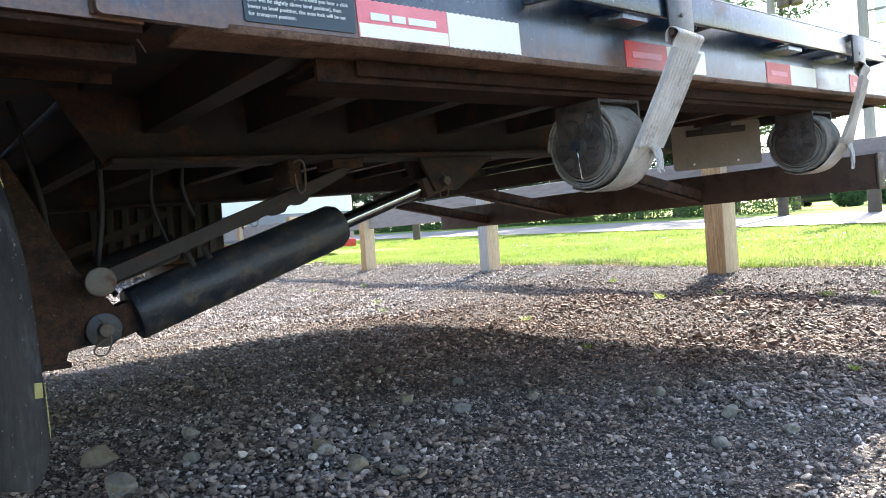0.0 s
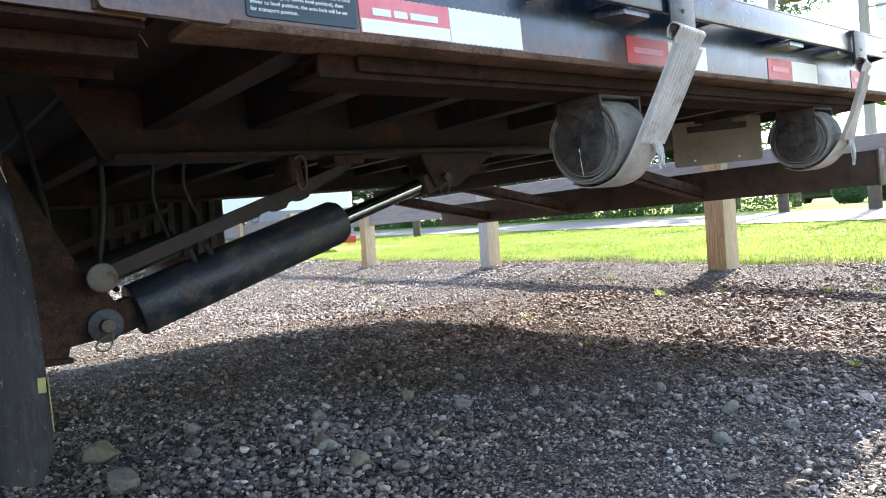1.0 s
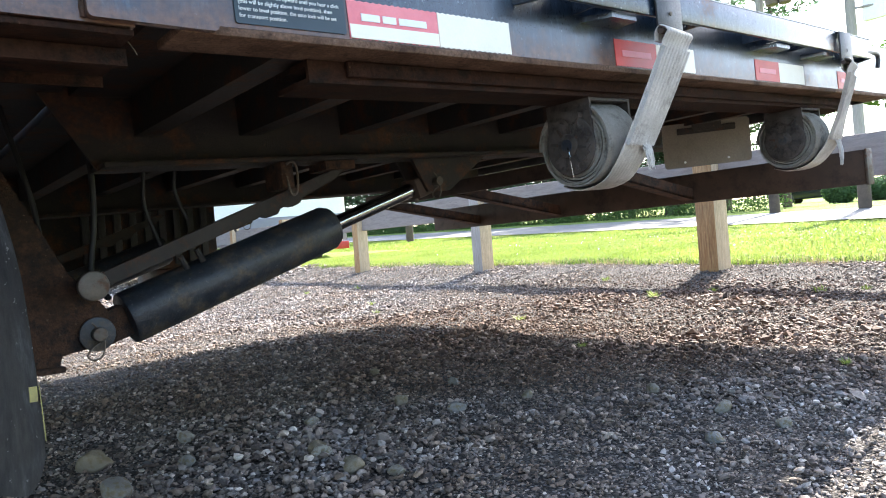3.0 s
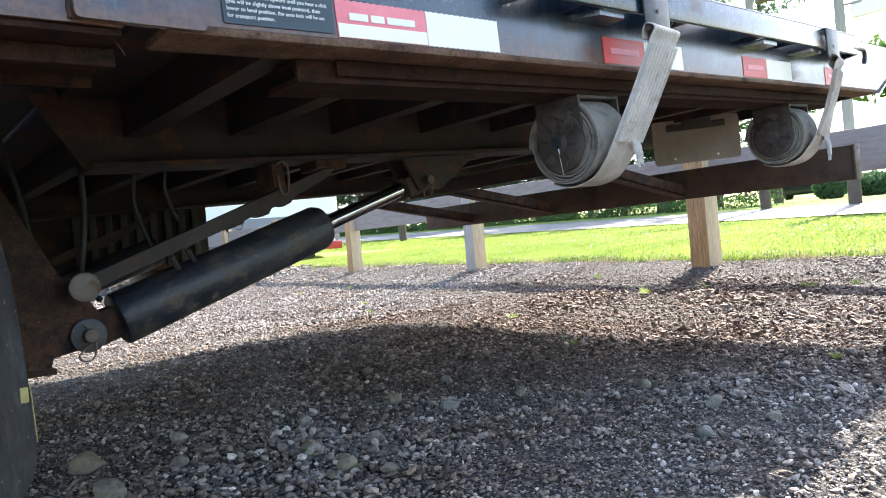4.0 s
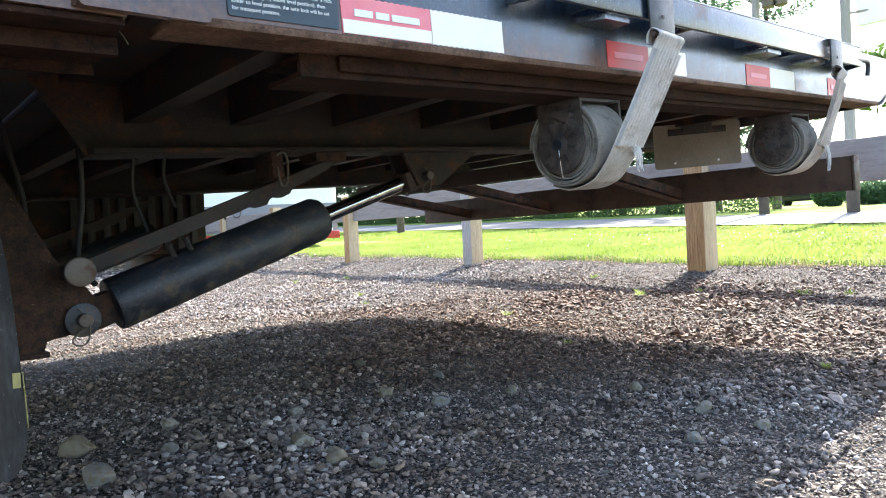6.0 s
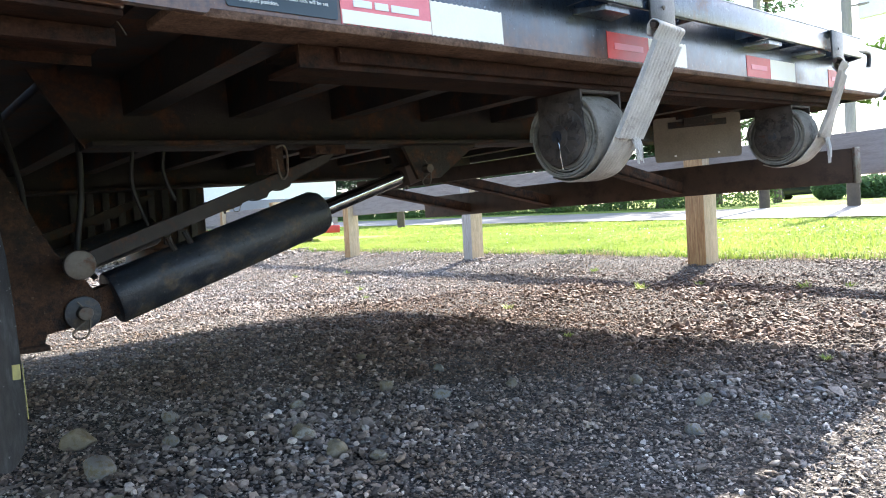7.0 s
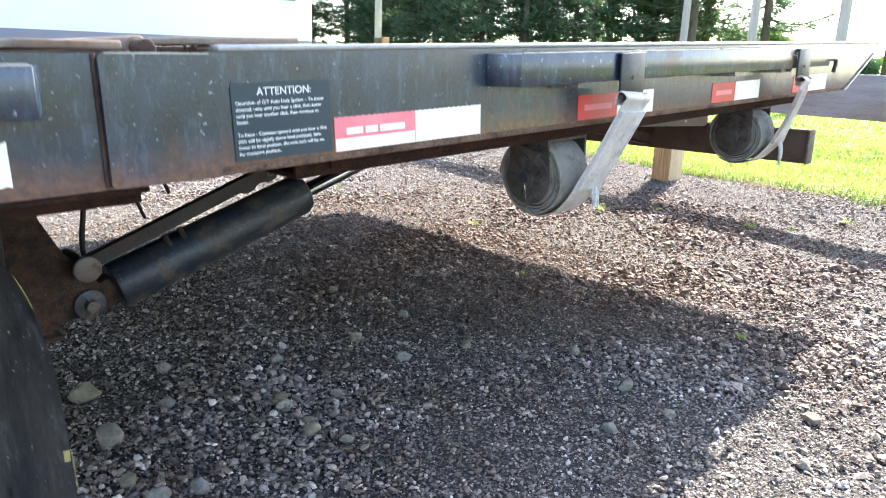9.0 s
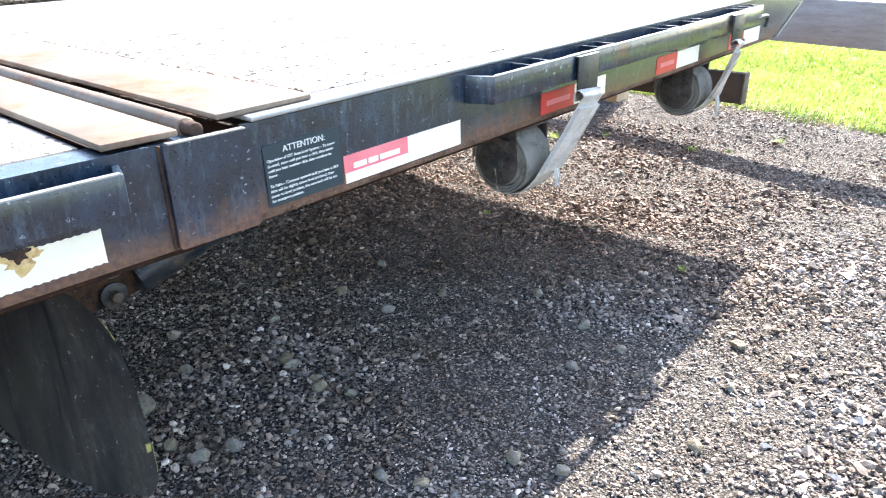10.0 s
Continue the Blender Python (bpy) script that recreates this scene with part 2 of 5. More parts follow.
M_POST = material("new_pine_post", (0.27, 0.135, 0.052), (0.50, 0.31, 0.145), wear=(0.17, 0.08, 0.038), wear_at=(0.56, 0.66), wear_scale=5, fine=60, coarse=14,
                  rough=(0.7, 0.85), bump=0.5, stretch=(6, 6, 0.35), per_object=0.14, grain_depth=0.5)
M_POST_PALE = material("pale_post_side", (0.46, 0.33, 0.19), (0.64, 0.50, 0.33), wear=(0.28, 0.19, 0.11), wear_at=(0.58, 0.70), wear_scale=5, fine=60, coarse=12,
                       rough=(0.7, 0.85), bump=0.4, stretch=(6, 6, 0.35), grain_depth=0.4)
M_POST_OLD = material("grey_weathered_post", (0.30, 0.26, 0.23), (0.44, 0.40, 0.36), wear=(0.22, 0.17, 0.13), wear_at=(0.56, 0.68), wear_scale=5, fine=60,
                      coarse=14, rough=(0.75, 0.9), bump=0.35, stretch=(6, 6, 0.5))
M_PLANK = material("brown_painted_plank", (0.205, 0.168, 0.150), (0.31, 0.265, 0.240), wear=(0.14, 0.11, 0.095), wear_at=(0.58, 0.72), wear_scale=7, fine=90,
                   coarse=7, rough=(0.6, 0.8), bump=0.4, stretch=(5, 0.5, 5), per_object=0.15)
M_BARK = material("tree_bark", (0.06, 0.045, 0.035), (0.11, 0.085, 0.065), fine=20, coarse=3, rough=(0.85, 0.95), bump=0.5)
M_NEEDLE = material("pine_needles", (0.060, 0.125, 0.062), (0.115, 0.20, 0.095), fine=5, coarse=0.5, rough=(0.6, 0.8), bump=0, translucent=0.45)
M_LEAF = material("broad_leaves", (0.05, 0.105, 0.022), (0.10, 0.165, 0.04), fine=6, coarse=0.8, rough=(0.5, 0.7), bump=0, translucent=0.45)
M_GRASS = material("grass_blade", (0.19, 0.275, 0.045), (0.33, 0.39, 0.10), fine=8, coarse=1.2, rough=(0.5, 0.7), bump=0, translucent=0.5)
M_WEED_DARK = material("dark_weed", (0.07, 0.13, 0.025), (0.13, 0.20, 0.04), fine=8, coarse=1.2, rough=(0.5, 0.7), bump=0, translucent=0.4)
M_DRY = material("dry_grass", (0.30, 0.24, 0.12), (0.44, 0.37, 0.21), fine=8, coarse=1.2, rough=(0.6, 0.8), bump=0, translucent=0.3)
M_POLE = material("grey_utility_pole", (0.26, 0.24, 0.22), (0.36, 0.33, 0.30), fine=30, coarse=2, rough=(0.8, 0.9), bump=0.3, stretch=(3, 3, 0.3))
M_WHITE = material("white_panel", (0.86, 0.86, 0.86), (0.89, 0.89, 0.89), fine=20, coarse=1, rough=(0.6, 0.75), spec=0.2, bump=0.02, grain_depth=0.05)
M_LOWER = material("grey_lower_panel", (0.20, 0.19, 0.21), (0.26, 0.25, 0.27), fine=20, coarse=1, rough=(0.5, 0.65), bump=0.02, grain_depth=0.05)
M_GREYBAND = material("charcoal_panel", (0.05, 0.055, 0.065), (0.07, 0.075, 0.085), fine=20, coarse=1, rough=(0.4, 0.5), bump=0.02, grain_depth=0.05)
M_REDPAINT = material("red_chassis_paint", (0.42, 0.03, 0.025), (0.52, 0.045, 0.035), fine=60, coarse=5, rough=(0.35, 0.5), bump=0.05)
M_CARPAINT = material("dark_car_paint", (0.02, 0.024, 0.032), (0.03, 0.035, 0.045), fine=20, coarse=1, rough=(0.15, 0.25), bump=0, grain_depth=0.05)
M_ROAD = material("sunlit_asphalt", (0.16, 0.155, 0.15), (0.22, 0.215, 0.205), fine=40, coarse=0.5, rough=(0.55, 0.75), bump=0.3)


def stone_material(name, tones, rough=(0.75, 0.9), island=True, moss=None):
    m = bpy.data.materials.new(name)
    m.use_nodes = True
    nt = m.node_tree
    b = nt.nodes["Principled BSDF"]
    if island:
        rnd = nt.nodes.new("ShaderNodeNewGeometry").outputs["Random Per Island"]
    else:
        rnd = nt.nodes.new("ShaderNodeObjectInfo").outputs["Random"]
    co = nt.nodes.new("ShaderNodeTexCoord").outputs["Object"]
    small = noise_tex(nt, co, 140, 6, 0.7)
    col = ramp(nt, rnd, [(i / (len(tones) - 1), c) for i, c in enumerate(tones)])
    grain = ramp(nt, small, [(0.25, (0.6, 0.6, 0.6)), (0.75, (1.3, 1.3, 1.3))])
    col = mix(nt, 1.0, col, grain, "MULTIPLY")
    if island:                                          # damp brown and dry grey stretches of the lot
        tint = ramp(nt, noise_tex(nt, co, 1.5, 4, 0.6), [(0.40, (0.92, 0.82, 0.73)), (0.60, (1.10, 1.10, 1.11))])
        col = mix(nt, 1.0, col, tint, "MULTIPLY")
        clump = ramp(nt, noise_tex(nt, co, 5.5, 6, 0.68), [(0.38, (0.75, 0.70, 0.65)), (0.60, (1.28, 1.28, 1.28))])
        col = mix(nt, 1.0, col, clump, "MULTIPLY")
        off = nt.nodes.new("ShaderNodeVectorMath")      # the damp, soil-stained hollow towards the fence
        off.operation = "DISTANCE"
        off.inputs[1].default_value = (2.3, 1.3, 0.0)
        nt.links.new(co, off.inputs[0])
        wob = nt.nodes.new("ShaderNodeMath")
        wob.operation = "MULTIPLY_ADD"
        nt.links.new(noise_tex(nt, co, 2.6, 6, 0.7), wob.inputs[0])
        wob.inputs[1].default_value = 0.9
        nt.links.new(off.outputs["Value"], wob.inputs[2])
        damp = ramp(nt, wob.outputs[0], [(0.0, (0.76, 0.62, 0.55)), (1.0, (1.06, 1.06, 1.06))])
        span = nt.nodes.new("ShaderNodeMapRange")
        nt.links.new(wob.outputs[0], span.inputs["Value"])
        span.inputs["From Min"].default_value = 1.55
        span.inputs["From Max"].default_value = 2.35
        nt.links.new(span.outputs[0], damp.node.inputs[0])
        col = mix(nt, 1.0, col, damp, "MULTIPLY")
    if moss:
        patch = ramp(nt, noise_tex(nt, co, 2.2, 7, 0.7), [(0.48, (0, 0, 0)), (0.60, (0.85, 0.85, 0.85))])
        col = mix(nt, patch, col, moss)
    nt.links.new(col, b.inputs["Base Color"])
    b.inputs["Roughness"].default_value = rough[0]
    bp = nt.nodes.new("ShaderNodeBump")
    bp.inputs["Strength"].default_value = 0.35
    bp.inputs["Distance"].default_value = 0.002
    nt.links.new(small, bp.inputs["Height"])
    nt.links.new(bp.outputs[0], b.inputs["Normal"])
    return m


TONES = [(r * 1.045, g, b * 0.99) for r, g, b in [(0.044, 0.040, 0.038), (0.212, 0.187, 0.166), (0.075, 0.066, 0.060), (0.295, 0.255, 0.222), (0.106, 0.088, 0.073), (0.056, 0.052, 0.050), (0.262, 0.254, 0.247),
         (0.069, 0.059, 0.052), (0.44, 0.405, 0.365), (0.094, 0.078, 0.066), (0.38, 0.325, 0.270), (0.063, 0.056, 0.051), (0.260, 0.225, 0.194), (0.137, 0.120, 0.107), (0.62, 0.595, 0.55),
         (0.115, 0.125, 0.130), (0.190, 0.165, 0.135)]]
M_STONE = stone_material("gravel_stones", TONES)
M_ROCK = stone_material("loose_stones", [(0.18, 0.15, 0.105), (0.25, 0.215, 0.155), (0.19, 0.185, 0.17), (0.31, 0.285, 0.235)], island=False, moss=(0.15, 0.115, 0.055))


def ground_material():
    m = bpy.data.materials.new("gravel_and_grass_ground")
    m.use_nodes = True
    nt = m.node_tree
    b = nt.nodes["Principled BSDF"]
    co = nt.nodes.new("ShaderNodeTexCoord").outputs["Object"]
    fine = noise_tex(nt, co, 210, 7, 0.8)
    mid = noise_tex(nt, co, 7, 5, 0.65)
    dirt = ramp(nt, fine, [(0.3, (0.014, 0.012, 0.011)), (0.55, (0.045, 0.039, 0.034)), (0.75, (0.13, 0.112, 0.097))])
    cells = nt.nodes.new("ShaderNodeTexVoronoi")
    cells.inputs["Scale"].default_value = 150
    warp = nt.nodes.new("ShaderNodeMix")
    warp.data_type = "VECTOR"
    warp.inputs[0].default_value = 0.004
    jig = nt.nodes.new("ShaderNodeTexNoise")
    jig.inputs["Scale"].default_value = 90
    nt.links.new(co, jig.inputs["Vector"])
    nt.links.new(co, warp.inputs[4])
    nt.links.new(jig.outputs["Color"], warp.inputs[5])
    nt.links.new(warp.outputs[1], cells.inputs["Vector"])
    hue = nt.nodes.new("ShaderNodeSeparateColor")
    nt.links.new(cells.outputs["Color"], hue.inputs[0])
    pebble = ramp(nt, hue.outputs[0], [(0.0, (0.045, 0.040, 0.036)), (0.3, (0.10, 0.088, 0.078)), (0.6, (0.065, 0.056, 0.050)), (0.8, (0.21, 0.185, 0.165)), (1.0, (0.34, 0.31, 0.285))])
    gap = ramp(nt, cells.outputs["Distance"], [(0.42, (1, 1, 1)), (0.68, (0.10, 0.095, 0.09))])
    pebble = mix(nt, 1.0, pebble, gap, "MULTIPLY")
    dirt = mix(nt, 0.75, dirt, pebble)
    dirt = mix(nt, ramp(nt, mid, [(0.4, (0, 0, 0)), (0.7, (0.5, 0.5, 0.5))]), dirt, mix(nt, 0.6, (0.13, 0.105, 0.083), pebble))
    turf = ramp(nt, noise_tex(nt, co, 1.3, 6, 0.7), [(0.3, (0.14, 0.22, 0.022)), (0.7, (0.24, 0.31, 0.045))])
    sep = nt.nodes.new("ShaderNodeSeparateXYZ")
    nt.links.new(co, sep.inputs[0])
    s = nt.nodes.new("ShaderNodeMath")          # distance past the fence line, with a ragged edge
    s.operation = "MULTIPLY_ADD"
    nt.links.new(sep.outputs["Y"], s.inputs[0])
    s.inputs[1].default_value = -0.11
    nt.links.new(sep.outputs["X"], s.inputs[2])
    r = nt.nodes.new("ShaderNodeMath")
    r.operation = "MULTIPLY_ADD"
    nt.links.new(mid, r.inputs[0])
    r.inputs[1].default_value = 0.5
    nt.links.new(s.outputs[0], r.inputs[2])
    edge = nt.nodes.new("ShaderNodeMapRange")
    nt.links.new(r.outputs[0], edge.inputs["Value"])
    edge.inputs["From Min"].default_value = 4.22
    edge.inputs["From Max"].default_value = 4.42
    nt.links.new(mix(nt, edge.outputs[0], dirt, turf), b.inputs["Base Color"])
    b.inputs["Roughness"].default_value = 0.95
    bp = nt.nodes.new("ShaderNodeBump")
    bp.inputs["Strength"].default_value = 0.9
    bp.inputs["Distance"].default_value = 0.006
    nt.links.new(mix(nt, 0.35, gap, fine), bp.inputs["Height"])
    nt.links.new(bp.outputs[0], b.inputs["Normal"])
    return m


M_GROUND = ground_material()


# ---- mesh helpers ----
def place(bm, m):
    if m is not None:
        bmesh.ops.transform(bm, matrix=m, verts=bm.verts)
    return bm


def mesh_ob(name, bm, mat, smooth=False):
    me = bpy.data.meshes.new(name)
    bmesh.ops.recalc_face_normals(bm, faces=bm.faces)
    bm.to_mesh(me)
    bm.free()
    me.materials.append(mat)
    if smooth:
        me.shade_smooth()
        me.set_sharp_from_angle(angle=radians(38))
    return new(name, me)


def thing(name, label, category, at=(0, 0, 0), group=""):
    ob = new(name)
    ob.empty_display_size = 0.1
    ob.matrix_basis = Matrix.Translation(at)
    return tagged(ob, label, category, group)


def part(name, bm, mat, parent, label="", m=None, smooth=True):
    """One mesh under a thing or under a part; its points are in world metres, or in the frame m."""
    ob = mesh_ob(name, place(bm, m), mat, smooth)
    ob.parent = parent
    top = parent
    while top.parent:
        top = top.parent
    ob.matrix_parent_inverse = top.matrix_basis.inverted() if parent is top else Matrix.Identity(4)
    return tagged(ob, label)


def box(x0, x1, y0, y1, z0, z1, bev=0.0, bm=None):
    bm = bm or bmesh.new()
    r = bmesh.ops.create_cube(bm, size=1.0)
    vs = r["verts"]
    bmesh.ops.transform(bm, verts=vs, matrix=Matrix.Translation(((x0 + x1) / 2, (y0 + y1) / 2, (z0 + z1) / 2)) @ Matrix.Diagonal((x1 - x0, y1 - y0, z1 - z0, 1)))
    if bev:
        es = list({e for v in vs for e in v.link_edges})
        bmesh.ops.bevel(bm, geom=es, offset=bev, segments=2, profile=0.5, affect="EDGES")
    return bm


def rod(p0, p1, r0, r1=None, seg=20, bm=None, bev=0.0):
    bm = bm or bmesh.new()
    p0, p1 = Vector(p0), Vector(p1)
    d = p1 - p0
    q = d.to_track_quat("Z", "Y").to_matrix().to_4x4()
    res = bmesh.ops.create_cone(bm, cap_ends=True, segments=seg, radius1=r0, radius2=r0 if r1 is None else r1, depth=d.length,
                                matrix=Matrix.Translation((p0 + p1) / 2) @ q)
    if bev:
        es = [e for e in {e for v in res["verts"] for e in v.link_edges} if any(len(f.verts) > 4 for f in e.link_faces)]
        bmesh.ops.bevel(bm, geom=es, offset=bev, segments=2, profile=0.5, affect="EDGES")
    return bm


def prism(pts, axis, a, b, bm=None, bev=0.0):
    """A flat outline pushed from a to b along axis (0, 1 or 2); pts give the other two coordinates in order."""
    bm = bm or bmesh.new()

    def at(p, v):
        c = list(p)
        c.insert(axis, v)
        return c
    lo = [bm.verts.new(at(p, a)) for p in pts]
    hi = [bm.verts.new(at(p, b)) for p in pts]
    n = len(pts)
    bm.faces.new(lo)
    bm.faces.new(hi[::-1])
    for i in range(n):
        bm.faces.new((lo[i], lo[(i + 1) % n], hi[(i + 1) % n], hi[i]))
    if bev:
        bmesh.ops.recalc_face_normals(bm, faces=bm.faces)
        bmesh.ops.bevel(bm, geom=list({e for v in lo + hi for e in v.link_edges}), offset=bev, segments=2, profile=0.5, affect="EDGES")
    return bm


def tube(points, radius, seg=10, bm=None, closed=False):
    """A round bar swept along points."""
    bm = bm or bmesh.new()
    pts = [Vector(p) for p in points]
    n = len(pts)
    rings = []
    up = Vector((0.31, 0.2, 0.93))
    for i, p in enumerate(pts):
        if closed:
            d = pts[(i + 1) % n] - pts[i - 1]
        else:
            d = pts[min(i + 1, n - 1)] - pts[max(i - 1, 0)]
        d.normalize()
        a = d.cross(up).normalized()
        c = d.cross(a).normalized()
        rings.append([bm.verts.new(p + radius * (math.cos(k * math.tau / seg) * a + math.sin(k * math.tau / seg) * c)) for k in range(seg)])
    for i in range(n if closed else n - 1):
        r0, r1 = rings[i], rings[(i + 1) % n]
        for k in range(seg):
            bm.faces.new((r0[k], r0[(k + 1) % seg], r1[(k + 1) % seg], r1[k]))
    if not closed:
        bm.faces.new(rings[0][::-1])
        bm.faces.new(rings[-1])
    return bm


def curve_points(pts, n=8):
    """Catmull-Rom points through pts."""
    pts = [Vector(p) for p in pts]
    out = []
    for i in range(len(pts) - 1):
        p0, p1, p2, p3 = pts[max(i - 1, 0)], pts[i], pts[i + 1], pts[min(i + 2, len(pts) - 1)]
        for k in range(n):
            t = k / n
            out.append(0.5 * (2 * p1 + (p2 - p0) * t + (2 * p0 - 5 * p1 + 4 * p2 - p3) * t * t + (3 * p1 - p0 - 3 * p2 + p3) * t ** 3))
    return out + [pts[-1]]


def channel(pts_len, y_face, depth, w0, w1, t=0.008, bm=None):
    """A steel channel along u from pts_len[0] to pts_len[1], web at y_face, flanges towards +depth."""
    u0, u1 = pts_len
    s = 1 if depth > 0 else -1
    prof = [(y_face, w0), (y_face + depth, w0), (y_face + depth, w0 + t), (y_face + s * t, w0 + t), (y_face + s * t, w1 - t), (y_face + depth, w1 - t),
            (y_face + depth, w1), (y_face, w1)]
    return prism(prof, 0, u0, u1, bm)


def lettering(text, size, mat, parent, m, name="lettering", label="", depth=0.0004):
    """Flat letters of the built-in font; m: the pose of the line's left end, letters in its x-y plane."""
    cu = bpy.data.curves.new(name, "FONT")
    cu.body = text
    cu.size = size
    cu.extrude = depth
    tmp = new(name, cu)
    bpy.context.view_layer.update()
    me = bpy.data.meshes.new_from_object(tmp.evaluated_get(bpy.context.evaluated_depsgraph_get()))
    bpy.data.objects.remove(tmp)
    me.transform(m)
    me.materials.clear()
    me.materials.append(mat)
    ob = new(name, me)
    ob.parent = parent
    return tagged(ob, label)


# ---- lie of the land ----
FENCE_S = 3.63


def height(x, y):
    x, y = np.asarray(x, float), np.asarray(y, float)
    s = x - 0.11 * np.clip(y, -40, 60)
    h = np.interp(s, [-1e4, 1.4, 2.1, 3.0, 3.35, 3.63, 6, 14, 21, 40, 100, 180, 600, 3000], [0, 0, 0.03, 0.045, 0.075, 0.13, 0.21, 0.49, 0.78, 1.2, 3.0, 4.6, 9, 20])
    side = np.clip((s - 1.6) / 2.4, 0, 1)
    h = h + side * 0.018 * np.clip(y - 1.5, -25, 40)
    h = h + np.clip((s - 6) / 7, 0, 1) * (0.0125 * np.clip(y - 1.5, -25, 40) - 0.22)
    near = np.clip((4.5 - s) / 1.0, 0, 1)
    bumps = 0.012 * np.sin(x * 2.1 + 0.7 * y + 0.5) * np.sin(y * 1.7 - 0.4 * x + 1.0) + 0.006 * np.sin(x * 6.3 - y * 3.1) * np.sin(y * 5.1 + 0.8 * x)
    return h + near * bumps


def gz(x, y):
    return float(height(x, y))


def axis_lines(lo, hi, step, far_lo, far_hi):
    a = list(np.arange(lo, hi, step))
    d = step
    v = hi
    while v < far_hi:
        a.append(v)
        d *= 1.16
        v += d
    a.append(far_hi)
    d, v, left = step, lo - step, []
    while v > far_lo:
        left.append(v)
        d *= 1.16
        v -= d
    left.append(far_lo)
    return np.array(left[::-1] + a)


def build_ground():
    xs = axis_lines(-1.0, 6.0, 0.06, -400, 2500)
    ys = axis_lines(-1.5, 9.0, 0.06, -1500, 2500)
    X, Y = np.meshgrid(xs, ys, indexing="ij")
    Z = height(X, Y)
    rng = np.random.default_rng(3)
    fine = (X > -1.2) & (X < 6) & (Y > -1.6) & (Y < 9)
    Z = Z + np.where(fine, rng.normal(0, 0.0009, X.shape), 0)
    nx, ny = X.shape
    v = np.stack([X, Y, Z], -1).reshape(-1, 3)
    i = np.arange((nx - 1) * ny).reshape(nx - 1, ny)[:, :-1].ravel()
    f = np.stack([i, i + ny, i + ny + 1, i + 1], 1)
    me = bpy.data.meshes.new("ground")
    me.from_pydata(v.tolist(), [], f.tolist())
    me.materials.append(M_GROUND)
    me.shade_smooth()
    return tagged(new("ground", me), "grey-brown gravel lot running up to green grass verge and fields", "ground", kind="structure")


ground = build_ground()


def road_strip():
    bm = bmesh.new()
    rows = []
    for y in np.concatenate([np.arange(-120, 160, 2.0)]):
        row = []
        for s in np.linspace(13.6, 18.8, 7):
            x = s + 0.11 * max(-40, min(60, y))
            row.append(bm.verts.new((x, y, gz(x, y) + 0.03)))
        rows.append(row)
    for a, b in zip(rows, rows[1:]):
        for k in range(len(a) - 1):
            bm.faces.new((a[k], a[k + 1], b[k + 1], b[k]))
    return tagged(mesh_ob("road", bm, M_ROAD, True), "pale sunlit asphalt road behind the grass verge", "road", kind="structure")


road = road_strip()


# ---- trailer frames ----
HINGE = Vector((-0.116, 0.0, 0.789))
TAIL_END = Vector((-0.106, 0.0, 0.787))
PIVOT = Vector((-0.1715, 0.0, 0.7243))
LIFT = 1.4                                              # the dovetail stands a little above level
MAIN = Matrix.Translation(HINGE) @ Matrix.Rotation(radians(-1.9), 4, "Y")
TAIL = (Matrix.Translation(PIVOT) @ Matrix.Rotation(radians(-LIFT), 4, "Y") @ Matrix.Translation(-PIVOT)
        @ Matrix.Translation(TAIL_END) @ Matrix.Rotation(radians(-1.8), 4, "Y"))
WIDTH = 2.59


def plate_with_round_corners(u0, u1, w0, w1, y0, y1, r=0.012, bm=None):
    pts = []
    for cx, cy, a0 in ((u1 - r, w1 - r, 0), (u0 + r, w1 - r, 90), (u0 + r, w0 + r, 180), (u1 - r, w0 + r, 270)):
        for k in range(5):
            a = radians(a0 + 22.5 * k)
            pts.append((cx + r * math.cos(a), cy + r * math.sin(a)))
    return prism(pts, 1, y0, y1, bm)


def tape(parent, u0, u1, mat, name, m, label="", w0=-0.131, w1=-0.083, y=0.0):
    """A strip of reflective tape with pinked ends and edges."""
    n = max(8, int((u1 - u0) / 0.005))
    pts = []
    for k in range(n + 1):
        pts.append((u0 + (u1 - u0) * k / n, w1 - (0.0015 if k % 2 else 0)))
    for k in range(n, -1, -1):
        pts.append((u0 + (u1 - u0) * k / n, w0 + (0.0015 if k % 2 else 0)))
    return part(name, prism(pts, 1, y - 0.0012, y + 0.0005), mat, parent, label, m, smooth=False)


STAIN = (-0.352, -0.090)


